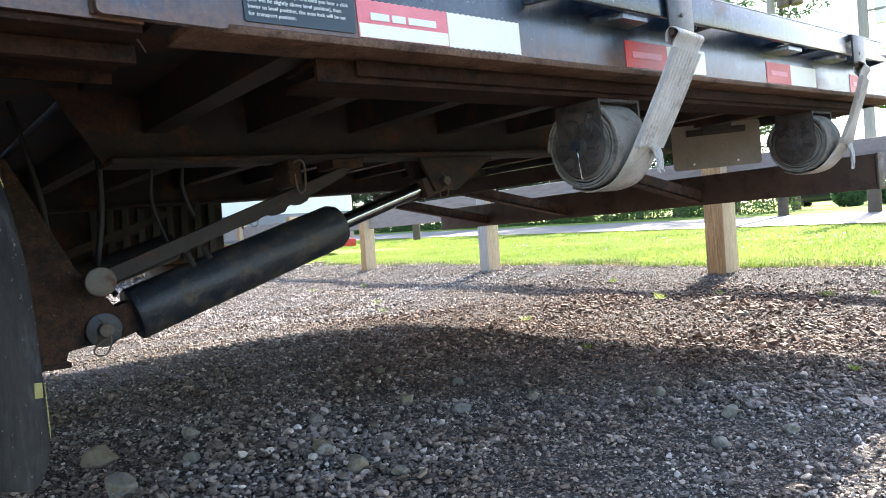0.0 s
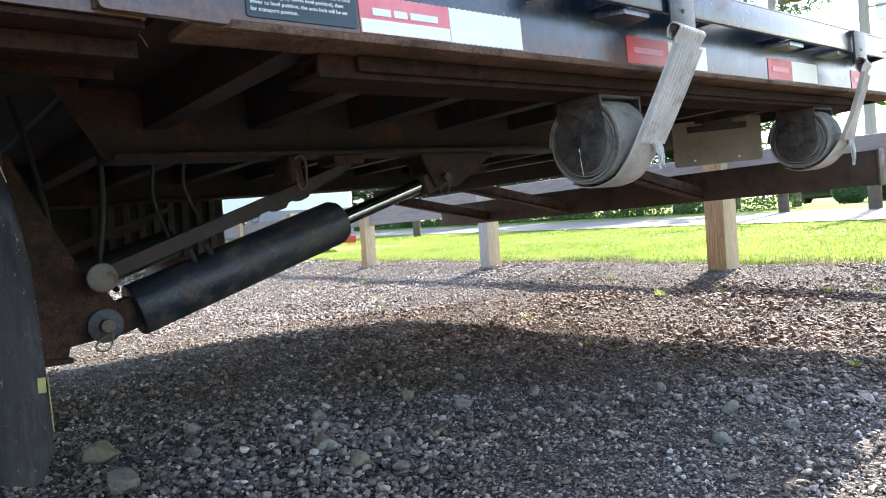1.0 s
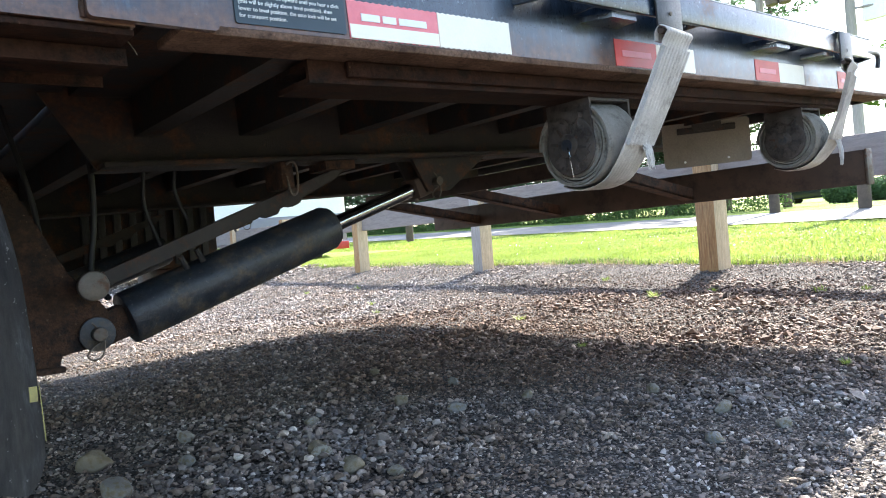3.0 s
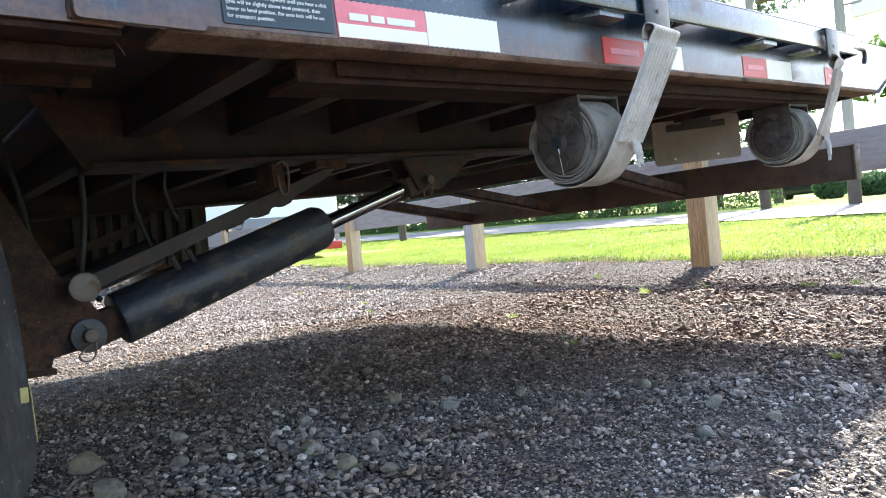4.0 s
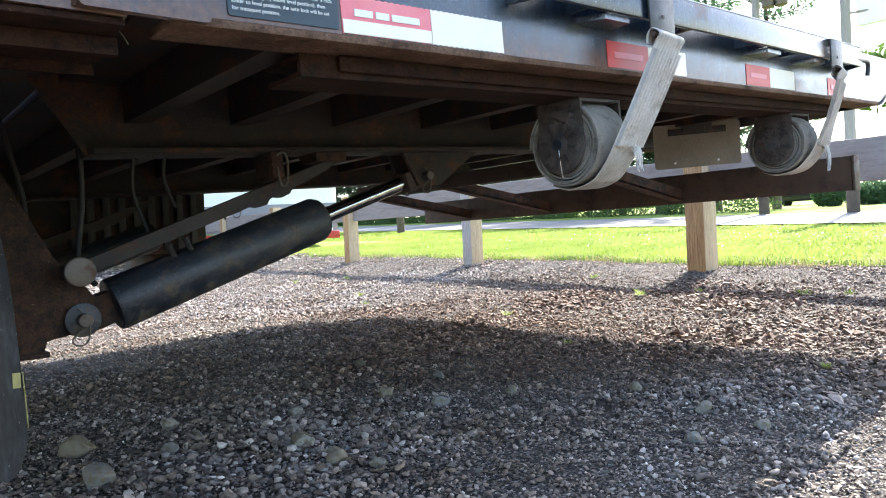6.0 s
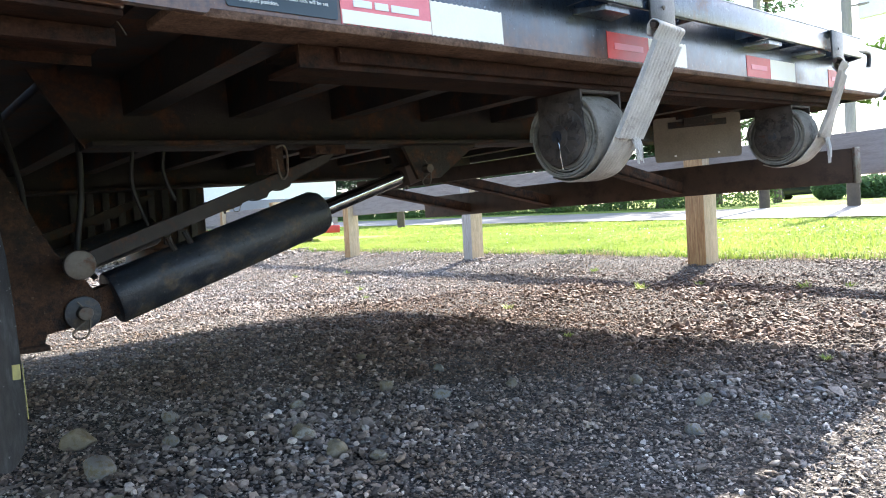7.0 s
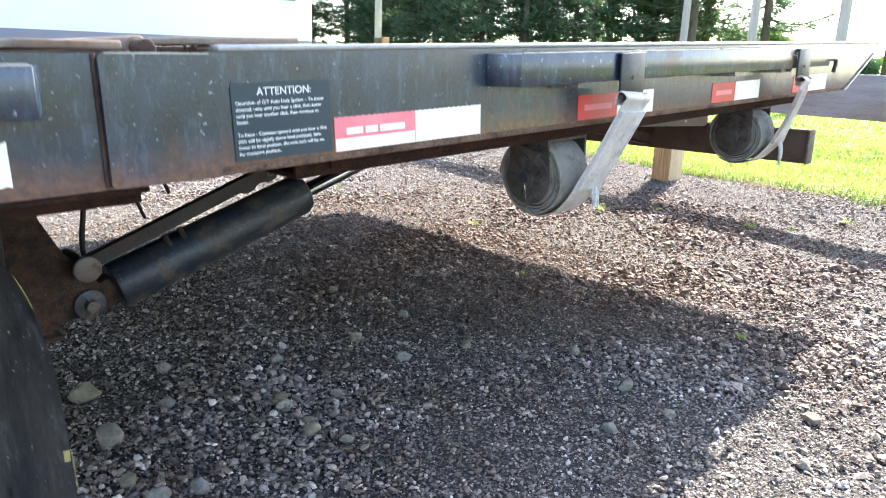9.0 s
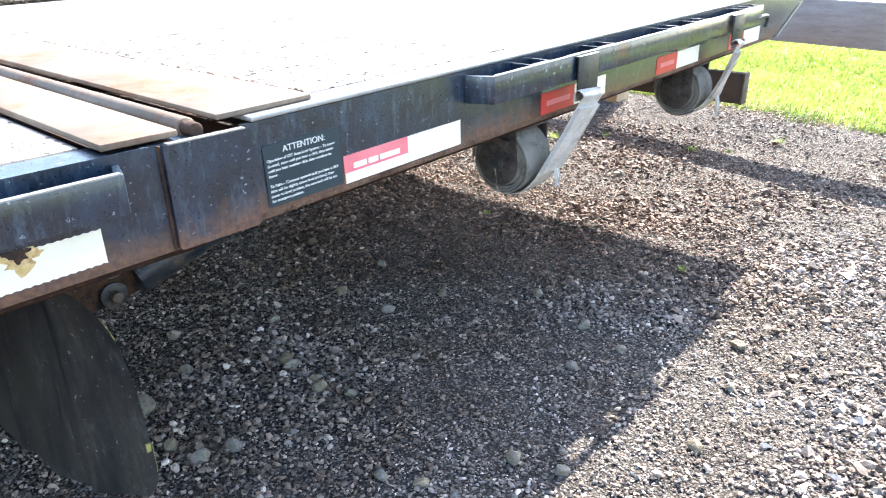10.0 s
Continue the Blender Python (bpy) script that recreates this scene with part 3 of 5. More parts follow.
def build_trailer():
    t = thing("flatbed_trailer", "dark navy steel flatbed trailer with rust-streaked side rail and worn deck", "trailer", (-0.6, 1.3, 0.0))
    part("side_rail", channel((-3.4, -0.122), 0.0, 0.055, -0.145, 0.0), M_RAIL_MAIN, t, m=MAIN)
    part("bottom_flange", box(-3.4, -0.122, 0.004, 0.06, -0.153, -0.146, 0.002), M_FLANGE, t, "rusted lower flange of the side rail", MAIN)
    part("side_rail", channel((-3.4, -0.042), WIDTH, -0.055, -0.145, 0.0), M_PAINT, t, m=MAIN)
    part("hinge_cover_plate", plate_with_round_corners(-0.167, -0.040, -0.143, 0.0, -0.011, -0.001, 0.006), M_RAIL_MAIN, t, "scratched navy hinge cover plate with rusty edge", MAIN)
    part("weld_seam", tube([(-0.1685 + 0.0006 * math.sin(k * 2.3), -0.0012, -0.142 + 0.0047 * k) for k in range(31)], 0.0028, 7), M_RUST, t, m=MAIN)
    lip = [(0.045, -0.172), (0.053, -0.173), (0.054, -0.161), (0.136, -0.161), (0.137, -0.173), (0.145, -0.172), (0.145, -0.154), (0.045, -0.154)]
    part("winch_track", prism(lip, 0, -3.0, -0.119), M_FLANGE, t, "rusted winch track under the rail", MAIN)
    part("wire_scrap", tube(curve_points([(-0.235, 0.06, 0.648), (-0.228, 0.058, 0.646), (-0.221, 0.058, 0.640), (-0.215, 0.058, 0.630)], 5), 0.0008, 6), M_ZINC, t, "curled scrap of thin wire")
    bm = prism([(-0.22, 0.0), (-0.235, -0.046), (-3.2, -0.046), (-3.2, -0.038), (-0.243, -0.038), (-0.23, 0.0)], 2, -0.062, -0.012, bev=0.002)
    part("rub_rail", bm, M_PAINT, t, "scuffed navy rub rail", MAIN)
    # bare worn strips, also paled for the sunlit glint
    part("worn_edge", box(-3.1, -0.238, -0.0466, -0.0378, -0.0125, -0.0105), M_TOP, t, "paint worn to bare steel along the top edge, paled for sunlight", MAIN)
    part("worn_edge", box(-0.160, -0.047, -0.0116, -0.0006, -0.0005, 0.0012), M_TOP, t, "paint worn to bare steel along the top edge, paled for sunlight", MAIN)
    for u in (-0.40, -0.95, -1.6, -2.3):
        part("stake_pocket", box(u - 0.04, u + 0.04, -0.038, 0.0, -0.058, -0.016, 0.003), M_PAINT, t, m=MAIN)
    tape(t, -0.62, -0.258, M_TAPE_W, "reflective_tape", MAIN, "white reflective tape with rust stain", -0.131, -0.085)
    rim = random.Random(8)
    for name, cu, cw, ru, rw, mat, y in (("rust_halo", STAIN[0] + 0.002, STAIN[1] - 0.004, 0.020, 0.016, M_OCHRE, -0.0017), ("rust_stain", STAIN[0], STAIN[1] + 0.003, 0.013, 0.009, M_RUST, -0.0021)):
        blob = []
        for k in range(40):
            an = math.tau * k / 40
            f = 1 + 0.22 * math.sin(3 * an + cu * 90) + 0.16 * math.sin(7 * an + 1) + rim.uniform(-0.12, 0.12)
            blob.append((cu + ru * f * math.cos(an), min(-0.0825, cw + rw * f * math.sin(an))))
        part(name, prism(blob, 1, y, -0.0005), mat, t, "rust eating into the tape" if name == "rust_stain" else "ochre rust stain on the tape", MAIN, smooth=False)
    part("deck_plate", box(-0.235, -0.135, 0.006, WIDTH - 0.006, 0.004, 0.013, 0.002), M_PLATE, t, "bare worn steel deck plate", MAIN)
    part("hinge_pipe", rod((-0.108, 0.034, 0.004), (-0.108, WIDTH - 0.034, 0.004), 0.0155, seg=24, bev=0.003), M_PLATE, t, "rusty hinge pipe across the deck", MAIN)
    part("hinge_sill", box(-0.30, -0.047, 0.010, WIDTH - 0.010, -0.060, -0.034, 0.002), M_UNDER, t, m=MAIN)
    part("hinge_pin", rod((-0.108, 0.008, 0.006), (-0.108, 0.05, 0.006), 0.0105, seg=18, bev=0.002), M_RUST, t, m=MAIN)
    for k in range(11):
        y0 = 0.06 + k * 0.2265
        part("deck_board", box(-3.4, -0.24, y0, y0 + 0.219, -0.032, 0.002, 0.003), M_DECK, t, m=MAIN)
    for y in (0.66, 1.84):
        bm = prism([(y - 0.055, -0.30), (y + 0.055, -0.30), (y + 0.055, -0.288), (y + 0.004, -0.288), (y + 0.004, -0.05), (y + 0.055, -0.05), (y + 0.055, -0.04),
                    (y - 0.055, -0.04), (y - 0.055, -0.05), (y - 0.004, -0.05), (y - 0.004, -0.288), (y - 0.055, -0.288)], 0, -3.3, -0.19)
        part("main_beam", bm, M_UNDER, t, m=MAIN)
    for u in (-0.35, -0.75, -1.15, -1.55, -1.95):
        part("cross_member", box(u, u + 0.05, 0.06, WIDTH - 0.06, -0.12, -0.036), M_UNDER, t, m=MAIN)
    # cylinder anchor bracket, one plate each side of the eye
    out = [(-0.33, 0.62), (-0.262, 0.60), (-0.176, 0.425), (-0.165, 0.405), (-0.118, 0.352), (-0.098, 0.322), (-0.096, 0.292), (-0.112, 0.274), (-0.185, 0.262),
           (-0.19, 0.246), (-0.33, 0.246)]
    for y in (0.670, 0.742):
        part("anchor_bracket", prism(out, 1, y, y + 0.012), M_RUST, t, "flaking rusted cylinder anchor bracket")
    part("bracket_foot", box(-0.34, -0.186, 0.646, 0.781, 0.236, 0.246, 0.002), M_RUST, t)
    part("hanger_post", box(-0.33, -0.285, 0.556, 0.606, 0.25, 0.72, 0.004), M_UNDER, t)
    # axle beam and the far bracket
    part("axle_beam", box(-0.75, -0.62, 0.3, WIDTH - 0.3, 0.36, 0.48, 0.01), M_UNDER, t)
    for y in (1.759, 1.831):
        part("anchor_bracket", prism(out, 1, y, y + 0.012), M_RUST, t)
    return t


trailer = build_trailer()


# how far back the flap hangs across its width, at the top and at the foot; a fold stands out a hand's width in
FOLD_Y = (0.098, 0.128, 0.169, 0.194, 0.214, 0.232, 0.281, 0.375, 0.395, 0.60)
FOLD_TOP = (-0.446, -0.428, -0.414, -0.424, -0.378, -0.382, -0.408, -0.414, -0.424, -0.430)
FOLD_LOW = (-0.319, -0.340, -0.369, -0.394, -0.385, -0.393, -0.414, -0.418, -0.428, -0.436)


def build_mud_flap():
    """A stiff rubber flap whose outer edge has curled towards the rear at the bottom."""
    bm = bmesh.new()
    ny, nz = 70, 34
    grid = []
    for j in range(nz + 1):
        f = j / nz                                     # 0 at the top
        row = []
        for i in range(ny + 1):
            y = 0.098 + 0.50 * (i / ny) ** 1.35
            foot = 0.181 + 0.043 * max(0.0, 1 - (y - 0.098) / 0.026) ** 2.0
            z = 0.70 - f * (0.70 - foot)
            k = float(np.interp(z, [0.19, 0.24, 0.311, 0.36, 0.404, 0.44, 0.477, 0.51, 0.537, 0.565, 0.588, 0.62, 0.66, 0.70],
                                [1.0, 1.0, 0.975, 0.952, 0.925, 0.88, 0.82, 0.74, 0.65, 0.51, 0.36, 0.18, 0.05, 0.0]))
            near = [max(0.098, y + q) for q in (-0.006, -0.003, 0.0, 0.003, 0.006)]
            top, low = np.interp(near, FOLD_Y, FOLD_TOP).mean(), np.interp(near, FOLD_Y, FOLD_LOW).mean()
            x = top + (low - top) * k
            row.append(bm.verts.new((x, y, z)))
        grid.append(row)
    for a, b in zip(grid, grid[1:]):
        for k in range(ny):
            bm.faces.new((a[k], a[k + 1], b[k + 1], b[k]))
    edge = [r[0].co.copy() for r in grid[3:]]
    bmesh.ops.solidify(bm, geom=bm.faces[:], thickness=0.007)
    t = thing("mud_flap", "curled black rubber mud flap with pale scuffs hanging behind the wheels", "mud flap", (-0.45, 0.3, 0.69))
    part("flap", bm, M_FLAP, t)
    for a, b in ((9, 13), (26, 31)):
        part("edge_line", tube([p + Vector((0.001, -0.0005, 0)) for p in edge[a:b]], 0.0005, 6), M_YELLOW, t, "thin yellow line along the outer edge")
    part("mark", box(-0.3305, -0.3235, 0.0975, 0.1012, 0.279, 0.294), M_YELLOW, t, "small yellow paint mark")
    part("hanger_bar", box(-0.475, -0.455, 0.06, 0.64, 0.655, 0.70, 0.003), M_UNDER, t)
    return t


mud_flap = build_mud_flap()


def i_beam(y, u0, u1, w0, w1, half=0.05, t=0.010, taper=0.065):
    """An I-section along u whose left end is cut back at the bottom."""
    bm = bmesh.new()
    prism([(u0 - taper, w1), (u0, w0), (u1, w0), (u1, w1)], 1, y - 0.004, y + 0.004, bm)
    box(u0, u1, y - half, y + half, w0, w0 + t, 0.002, bm)
    box(u0 - taper, u1, y - half, y + half, w1 - t, w1, 0.002, bm)
    return bm


def build_dovetail():
    t = thing("hydraulic_dovetail", "dark navy steel hydraulic dovetail, dusty with rusted lower edge", "trailer tail", (1.0, 1.3, 0.0))
    for y0, y1 in ((0.0, 0.008), (WIDTH - 0.008, WIDTH)):
        part("side_rail", prism([(-0.056, -0.132), (2.15, -0.132), (2.47, 0.004), (-0.056, 0.004)], 1, y0, y1), M_RAIL_TAIL, t, m=TAIL)
    for y0, y1 in ((0.0, 0.06), (WIDTH - 0.06, WIDTH)):
        part("top_flange", box(-0.038, 2.47, y0, y1, 0.004, 0.012, 0.003), M_TOP, t, m=TAIL)
        part("bottom_flange", box(-0.09, 2.14, y0 - 0.001, y1 + 0.01, -0.142, -0.132, 0.002), M_LEDGE, t, "rusted lower flange of the rail", TAIL)
    # end plate takes the bright steel to stand in for its reflection
    part("end_plate", prism([(2.15, -0.142), (2.165, -0.142), (2.50, 0.003), (2.475, 0.003)], 1, -0.004, WIDTH + 0.004), M_TOP, t, "sloping end plate, its bright reflection put into the colour", TAIL)
    # unseen extension of the deck, added so the trailer's shadow reaches far enough
    part("shadow_lip", prism([(2.44, 0.004), (2.84, -0.006), (2.842, 0.002), (2.44, 0.0122)], 1, 0.062, WIDTH - 0.062), M_TOP, t, "added steel lip past the end of the deck that lengthens the cast shadow", TAIL)
    part("rub_rail", prism([(0.43, 0.0), (0.452, -0.047), (1.815, -0.047), (1.85, 0.0), (1.86, 0.0), (1.82, -0.055), (0.442, -0.055), (0.42, 0.0)], 2, -0.056, -0.004, bev=0.002),
         M_PAINT, t, "scuffed navy rub rail", TAIL)
    part("worn_edge", box(0.447, 1.815, -0.0556, -0.0470, -0.0045, -0.0025), M_TOP, t, "paint worn to bare steel along the top edge, paled for sunlight", TAIL)
    for u in (0.60, 0.86, 1.20, 1.37, 1.72):
        bm = prism([(u - 0.035, 0.0), (u - 0.035, -0.047), (u + 0.035, -0.047), (u + 0.035, 0.0), (u + 0.029, 0.0), (u + 0.029, -0.041), (u - 0.029, -0.041),
                    (u - 0.029, 0.0)], 2, -0.054, -0.002)
        part("stake_pocket", bm, M_PAINT, t, m=TAIL)
    for u in (0.63, 1.25, 1.52):
        part("rub_rail_bracket", prism([(u - 0.05, 0.0), (u - 0.02, -0.045), (u + 0.05, -0.045), (u + 0.06, 0.0)], 2, -0.066, -0.057), M_PAINT, t, m=TAIL)
    part("end_hook", tube(curve_points([(1.79, -0.050, -0.040), (1.86, -0.053, -0.038), (1.880, -0.052, -0.050), (1.876, -0.050, -0.076)], 5), 0.006, 8), M_HOOK, t, "black bent hook at the end of the rub rail", TAIL)
    part("winch_track", channel((0.09, 1.95), 0.058, 0.085, -0.172, -0.143, 0.007), M_FLANGE, t, "rusted winch track under the rail", TAIL)
    part("track_lip", box(0.145, 1.92, 0.049, 0.057, -0.164, -0.143, 0.002), M_FLANGE, t, m=TAIL)
    for y in (0.66, 1.84):
        part("main_beam", i_beam(y, -0.012, 2.1, -0.198, -0.022, taper=0.10), M_UNDER, t, m=TAIL)
    for u in (0.06, 0.27, 0.52, 0.79, 1.05, 1.30, 1.56, 1.82):
        bm = prism([(u, -0.136), (u + 0.045, -0.136), (u + 0.045, -0.129), (u + 0.007, -0.129), (u + 0.007, -0.045), (u + 0.045, -0.045), (u + 0.045, -0.038),
                    (u, -0.038)], 1, 0.009, WIDTH - 0.009)
        # outline lies in (u, w)
        part("cross_member", bm, M_UNDER, t, m=TAIL)
    part("hinge_sill", box(-0.043, 0.12, 0.010, WIDTH - 0.010, -0.064, -0.037, 0.002), M_UNDER, t, m=TAIL)
    part("hinge_deck_plate", box(-0.078, 0.085, 0.020, WIDTH - 0.020, 0.0125, 0.021, 0.002), M_PLATE, t, "bare worn steel deck plate", TAIL)
    grit = random.Random(5)
    crumbs = bmesh.new()
    for k in range(300):
        r = grit.uniform(0.0018, 0.0056)
        away = abs(grit.gauss(0, 0.006))
        bmesh.ops.create_icosphere(crumbs, subdivisions=1, radius=r, matrix=Matrix.Translation((0.089 + away, 0.07 + 1.1 * grit.random() ** 1.4, 0.0125 + r * 0.4)))
    tagged(part("joint_crumbs", crumbs, M_BEAM, t, m=TAIL), "dark crumbs of dirt along the plate's edge", kind="stuff")
    for k in range(11):
        y0 = 0.063 + k * 0.2245
        part("deck_board", box(0.088, 2.43, y0, y0 + 0.218, -0.036, 0.0125, 0.003), M_DECK, t, m=TAIL)
    # tapes
    tape(t, 0.119, 0.264, M_TAPE_P, "reflective_tape", TAIL, "faded red reflective tape")
    tape(t, 0.265, 0.406, M_TAPE_W, "reflective_tape", TAIL, "white reflective tape")
    part("tape_band", box(0.120, 0.263, -0.0022, -0.0006, -0.130, -0.113), M_TAPE_W, t, m=TAIL, smooth=False)
    for a, b in ((0.138, 0.166), (0.171, 0.192), (0.197, 0.243)):
        part("tape_print", box(a, b, -0.0024, -0.0006, -0.108, -0.099), M_PRINT, t, "pale printed maker's mark as a bar", TAIL, smooth=False)
    for u0, um, u1 in ((0.673, 0.805, 0.944), (1.213, 1.337, 1.482), (1.71, 1.83, 1.975)):
        tape(t, u0, um, M_TAPE_R, "reflective_tape", TAIL, "bright red reflective tape")
        tape(t, um + 0.001, u1, M_TAPE_W, "reflective_tape", TAIL, "white reflective tape")
        part("tape_print", box(u0 + 0.02, um - 0.02, -0.0022, -0.0006, -0.113, -0.102), M_TAPE_P, t, m=TAIL, smooth=False)
    # instruction sign
    sign = part("instruction_sign", plate_with_round_corners(-0.028, 0.114, -0.127, -0.033, -0.0018, 0.0002, 0.003), M_SIGN, t, "dark blue-green instruction sticker with white print", TAIL)
    face = TAIL @ Matrix.Translation((0, -0.0021, 0)) @ Matrix.Rotation(radians(90), 4, "X")
    lettering("ATTENTION:", 0.0135, M_PRINT, sign, face @ Matrix.Translation((0.006, -0.048, 0)))
    lines = ["Operation of G/T Auto Lock System. - To lower", "dovetail, raise until you hear a click, then lower", "until you hear another click, then continue to", "lower.", "",
             "To Raise - Continue upward until you hear a click", "(this will be slightly above level position), then", "lower to level position, the auto lock will be set",
             "for transport position."]
    for k, text in enumerate(lines):
        if text:
            lettering(text, 0.0064, M_PRINT, sign, face @ Matrix.Translation((-0.0235, -0.0585 - 0.0077 * k, 0)))
    # rear bumper frame under the tail
    part("bumper_beam", box(2.185, 2.227, 0.102, 2.33, -0.406, -0.290, 0.003), M_BEAM, t, "dark rust-brown underride beam", TAIL)
    part("beam_end_cap", box(2.180, 2.232, 0.092, 0.1005, -0.408, -0.288, 0.002), M_ZINC, t, m=TAIL)
    part("rear_cross_beam", box(1.535, 1.57, 0.60, 2.05, -0.255, -0.198, 0.003), M_BEAM, t, m=TAIL)
    for y in (0.72, 1.40, 1.95):
        bm = bmesh.new()
        prism([(1.55, -0.255), (2.19, -0.394), (2.19, -0.350), (1.55, -0.215)], 1, y - 0.003, y + 0.003, bm)
        prism([(1.55, -0.257), (2.19, -0.396), (2.19, -0.389), (1.55, -0.250)], 1, y - 0.003, y + 0.045, bm)
        part("bumper_strut", bm, M_RUST, t, m=TAIL)
    # rod bracket and lock latch
    for y in (0.656, 0.720):
        part("rod_bracket", prism([(0.72, -0.198), (0.975, -0.198), (0.835, -0.283), (0.762, -0.283)], 1, y - 0.005, y + 0.005), M_UNDER, t, m=TAIL)
    part("lock_latch", box(0.333, 0.362, 0.612, 0.692, -0.255, -0.198, 0.004), M_RUST, t, "rusty lock latch with wire pull", TAIL)
    part("latch_wire", tube(curve_points([(0.343, 0.607, -0.205), (0.357, 0.605, -0.200), (0.366, 0.605, -0.218), (0.361, 0.605, -0.262), (0.346, 0.605, -0.268), (0.340, 0.605, -0.230)], 6),
                            0.0028, 6), M_ZINC, t, m=TAIL)
    part("lock_stop", box(0.45, 0.53, 0.625, 0.70, -0.218, -0.198, 0.002), M_RUST, t, m=TAIL)
    return t


dovetail = build_dovetail()


def build_number_plate():
    t = thing("licence_plate", "bare back of a blank metal licence plate on a dark hanger", "licence plate", (1.75, 0.5, 0.7))
    bm = plate_with_round_corners(0.0, 0.30, 0.0, 0.15, -0.001, 0.001, 0.012)
    m = TAIL @ Matrix.Translation((1.765, 0.578, -0.277)) @ Matrix.Rotation(radians(-41), 4, "Z") @ Matrix.Rotation(radians(2), 4, "X")
    part("plate", bm, M_ALU, t, m=m)
    part("slot_bar", box(0.05, 0.25, -0.006, -0.002, 0.112, 0.134, 0.003), M_UNDER, t, m=m)
    part("hanger", box(0.10, 0.20, -0.012, -0.006, 0.12, 0.20, 0.002), M_UNDER, t, m=m)
    for u in (0.07, 0.22):
        part("hole_rim", rod((u, -0.003, 0.018), (u, 0.003, 0.018), 0.004, seg=10), M_WHITE, t, m=m)
    return t


build_number_plate()


# ---- hydraulic cylinder ----
def build_cylinder(y, name="hydraulic_cylinder"):
    t = thing(name, "black hydraulic lift cylinder with chrome rod slung under the dovetail", "hydraulic cylinder", (-0.128, y, 0.294))
    a = Vector((-0.128, y, 0.294))
    b = TAIL @ Vector((0.787, y, -0.2585))
    d = (b - a).normalized()
    part("barrel", rod(a + d * 0.060, a + d * 0.545, 0.0515, seg=44, bev=0.006), M_BLACK, t)
    part("gland", rod(a + d * 0.542, a + d * 0.554, 0.046, seg=32, bev=0.003), M_BLACK, t)
    part("rod", rod(a + d * 0.53, b - d * 0.05, 0.0185, seg=32), M_CHROME, t, "shiny chrome piston rod")
    n = Vector((-d.z, 0, d.x))
    bm = rod(a + Vector((0, -0.022, 0)), a + Vector((0, 0.022, 0)), 0.029, seg=28, bev=0.003)
    box(-0.0, 0.08, -0.022, 0.022, -0.03, 0.03, 0.003, bm2 := bmesh.new())
    bmesh.ops.transform(bm2, verts=bm2.verts, matrix=Matrix.Translation(a) @ Matrix.Rotation(-math.atan2(d.z, d.x), 4, "Y"))
    part("base_eye", bm2, M_RUST, t)
    part("eye_ring", bm, M_RUST, t)
    bm = box(-0.055, 0.022, -0.03, 0.03, -0.026, 0.026, 0.006)
    bmesh.ops.transform(bm, verts=bm.verts, matrix=Matrix.Translation(b) @ Matrix.Rotation(-math.atan2(d.z, d.x), 4, "Y"))
    part("clevis", bm, M_BEAM, t, "rusty rod clevis")
    for k, (c, r) in enumerate(((a, 0.0125), (b, 0.0115))):
        lo = -0.052 if k == 0 else -0.060
        pin = part("pin", rod(c + Vector((0, lo, 0)), c + Vector((0, 0.06, 0)), r, seg=20, bev=0.002), M_ZINC, t, "dull zinc clevis pin")
        if k == 0:
            part("washer", rod(c + Vector((0, -0.032, 0)), c + Vector((0, -0.026, 0)), 0.031, seg=28, bev=0.002), M_BLACK, t)
        o = c + Vector((0, lo + 0.008, 0))
        loop = [o + Vector(p) for p in ((-0.012, 0, 0.022), (-0.004, 0, 0.012), (0.006, 0, -0.006), (0.006, 0, -0.030), (-0.002, 0, -0.043), (-0.016, 0, -0.043), (-0.022, 0, -0.034),
                                        (-0.012, 0, -0.022), (0.0, 0, -0.014))]
        part("lynch_clip", tube(curve_points(loop, 5), 0.0017, 6), M_ZINC, pin, "thin bent wire clip")
    part("grease_nipple", rod(b - d * 0.045 - n * 0.026, b - d * 0.045 - n * 0.036, 0.005, seg=8), M_ZINC, t)
    return t


cylinder = build_cylinder(0.691)
build_cylinder(1.81)


def build_lock_arm(y):
    t = thing("lock_arm", "rusty notched steel lock arm pinned above the lift cylinder", "lock arm", (-0.140, y, 0.382))
    a = Vector((-0.140, y, 0.382))
    b = TAIL @ Vector((0.495, y, -0.228))
    d = (b - a)
    L = d.length
    pts = [(0, 0.013), (L, 0.015), (L + 0.01, 0.006), (L - 0.015, -0.004), (L - 0.10, -0.011), (L - 0.115, -0.013), (L - 0.125, -0.021), (L - 0.145, -0.022), (L - 0.16, -0.014), (L - 0.175, -0.015),
           (L - 0.185, -0.023), (L - 0.205, -0.022), (L - 0.22, -0.014), (0, -0.013)]
    bm = prism(pts, 1, -0.012, 0.012)
    bmesh.ops.transform(bm, verts=bm.verts, matrix=Matrix.Translation(a) @ Matrix.Rotation(-math.atan2(d.z, d.x), 4, "Y"))
    part("arm", bm, M_ARM, t)
    part("pivot_pin", rod(a + Vector((0, -0.034, 0)), a + Vector((0, 0.10, 0)), 0.014, seg=20), M_ZINC, t)
    part("pin_head", rod(a + Vector((0, -0.040, 0)), a + Vector((0, -0.026, 0)), 0.0265, seg=28, bev=0.004), M_ZINC, t, "round pitted pin head with rust")
    for k in (0.30, 0.36):
        p = a + d * k
        part("stub", rod(p + Vector((0, -0.012, -0.02)), p + Vector((0.012, -0.012, -0.045)), 0.006, seg=8), M_UNDER, t)
    return t


lock_arm = build_lock_arm(0.649)
build_lock_arm(1.852)


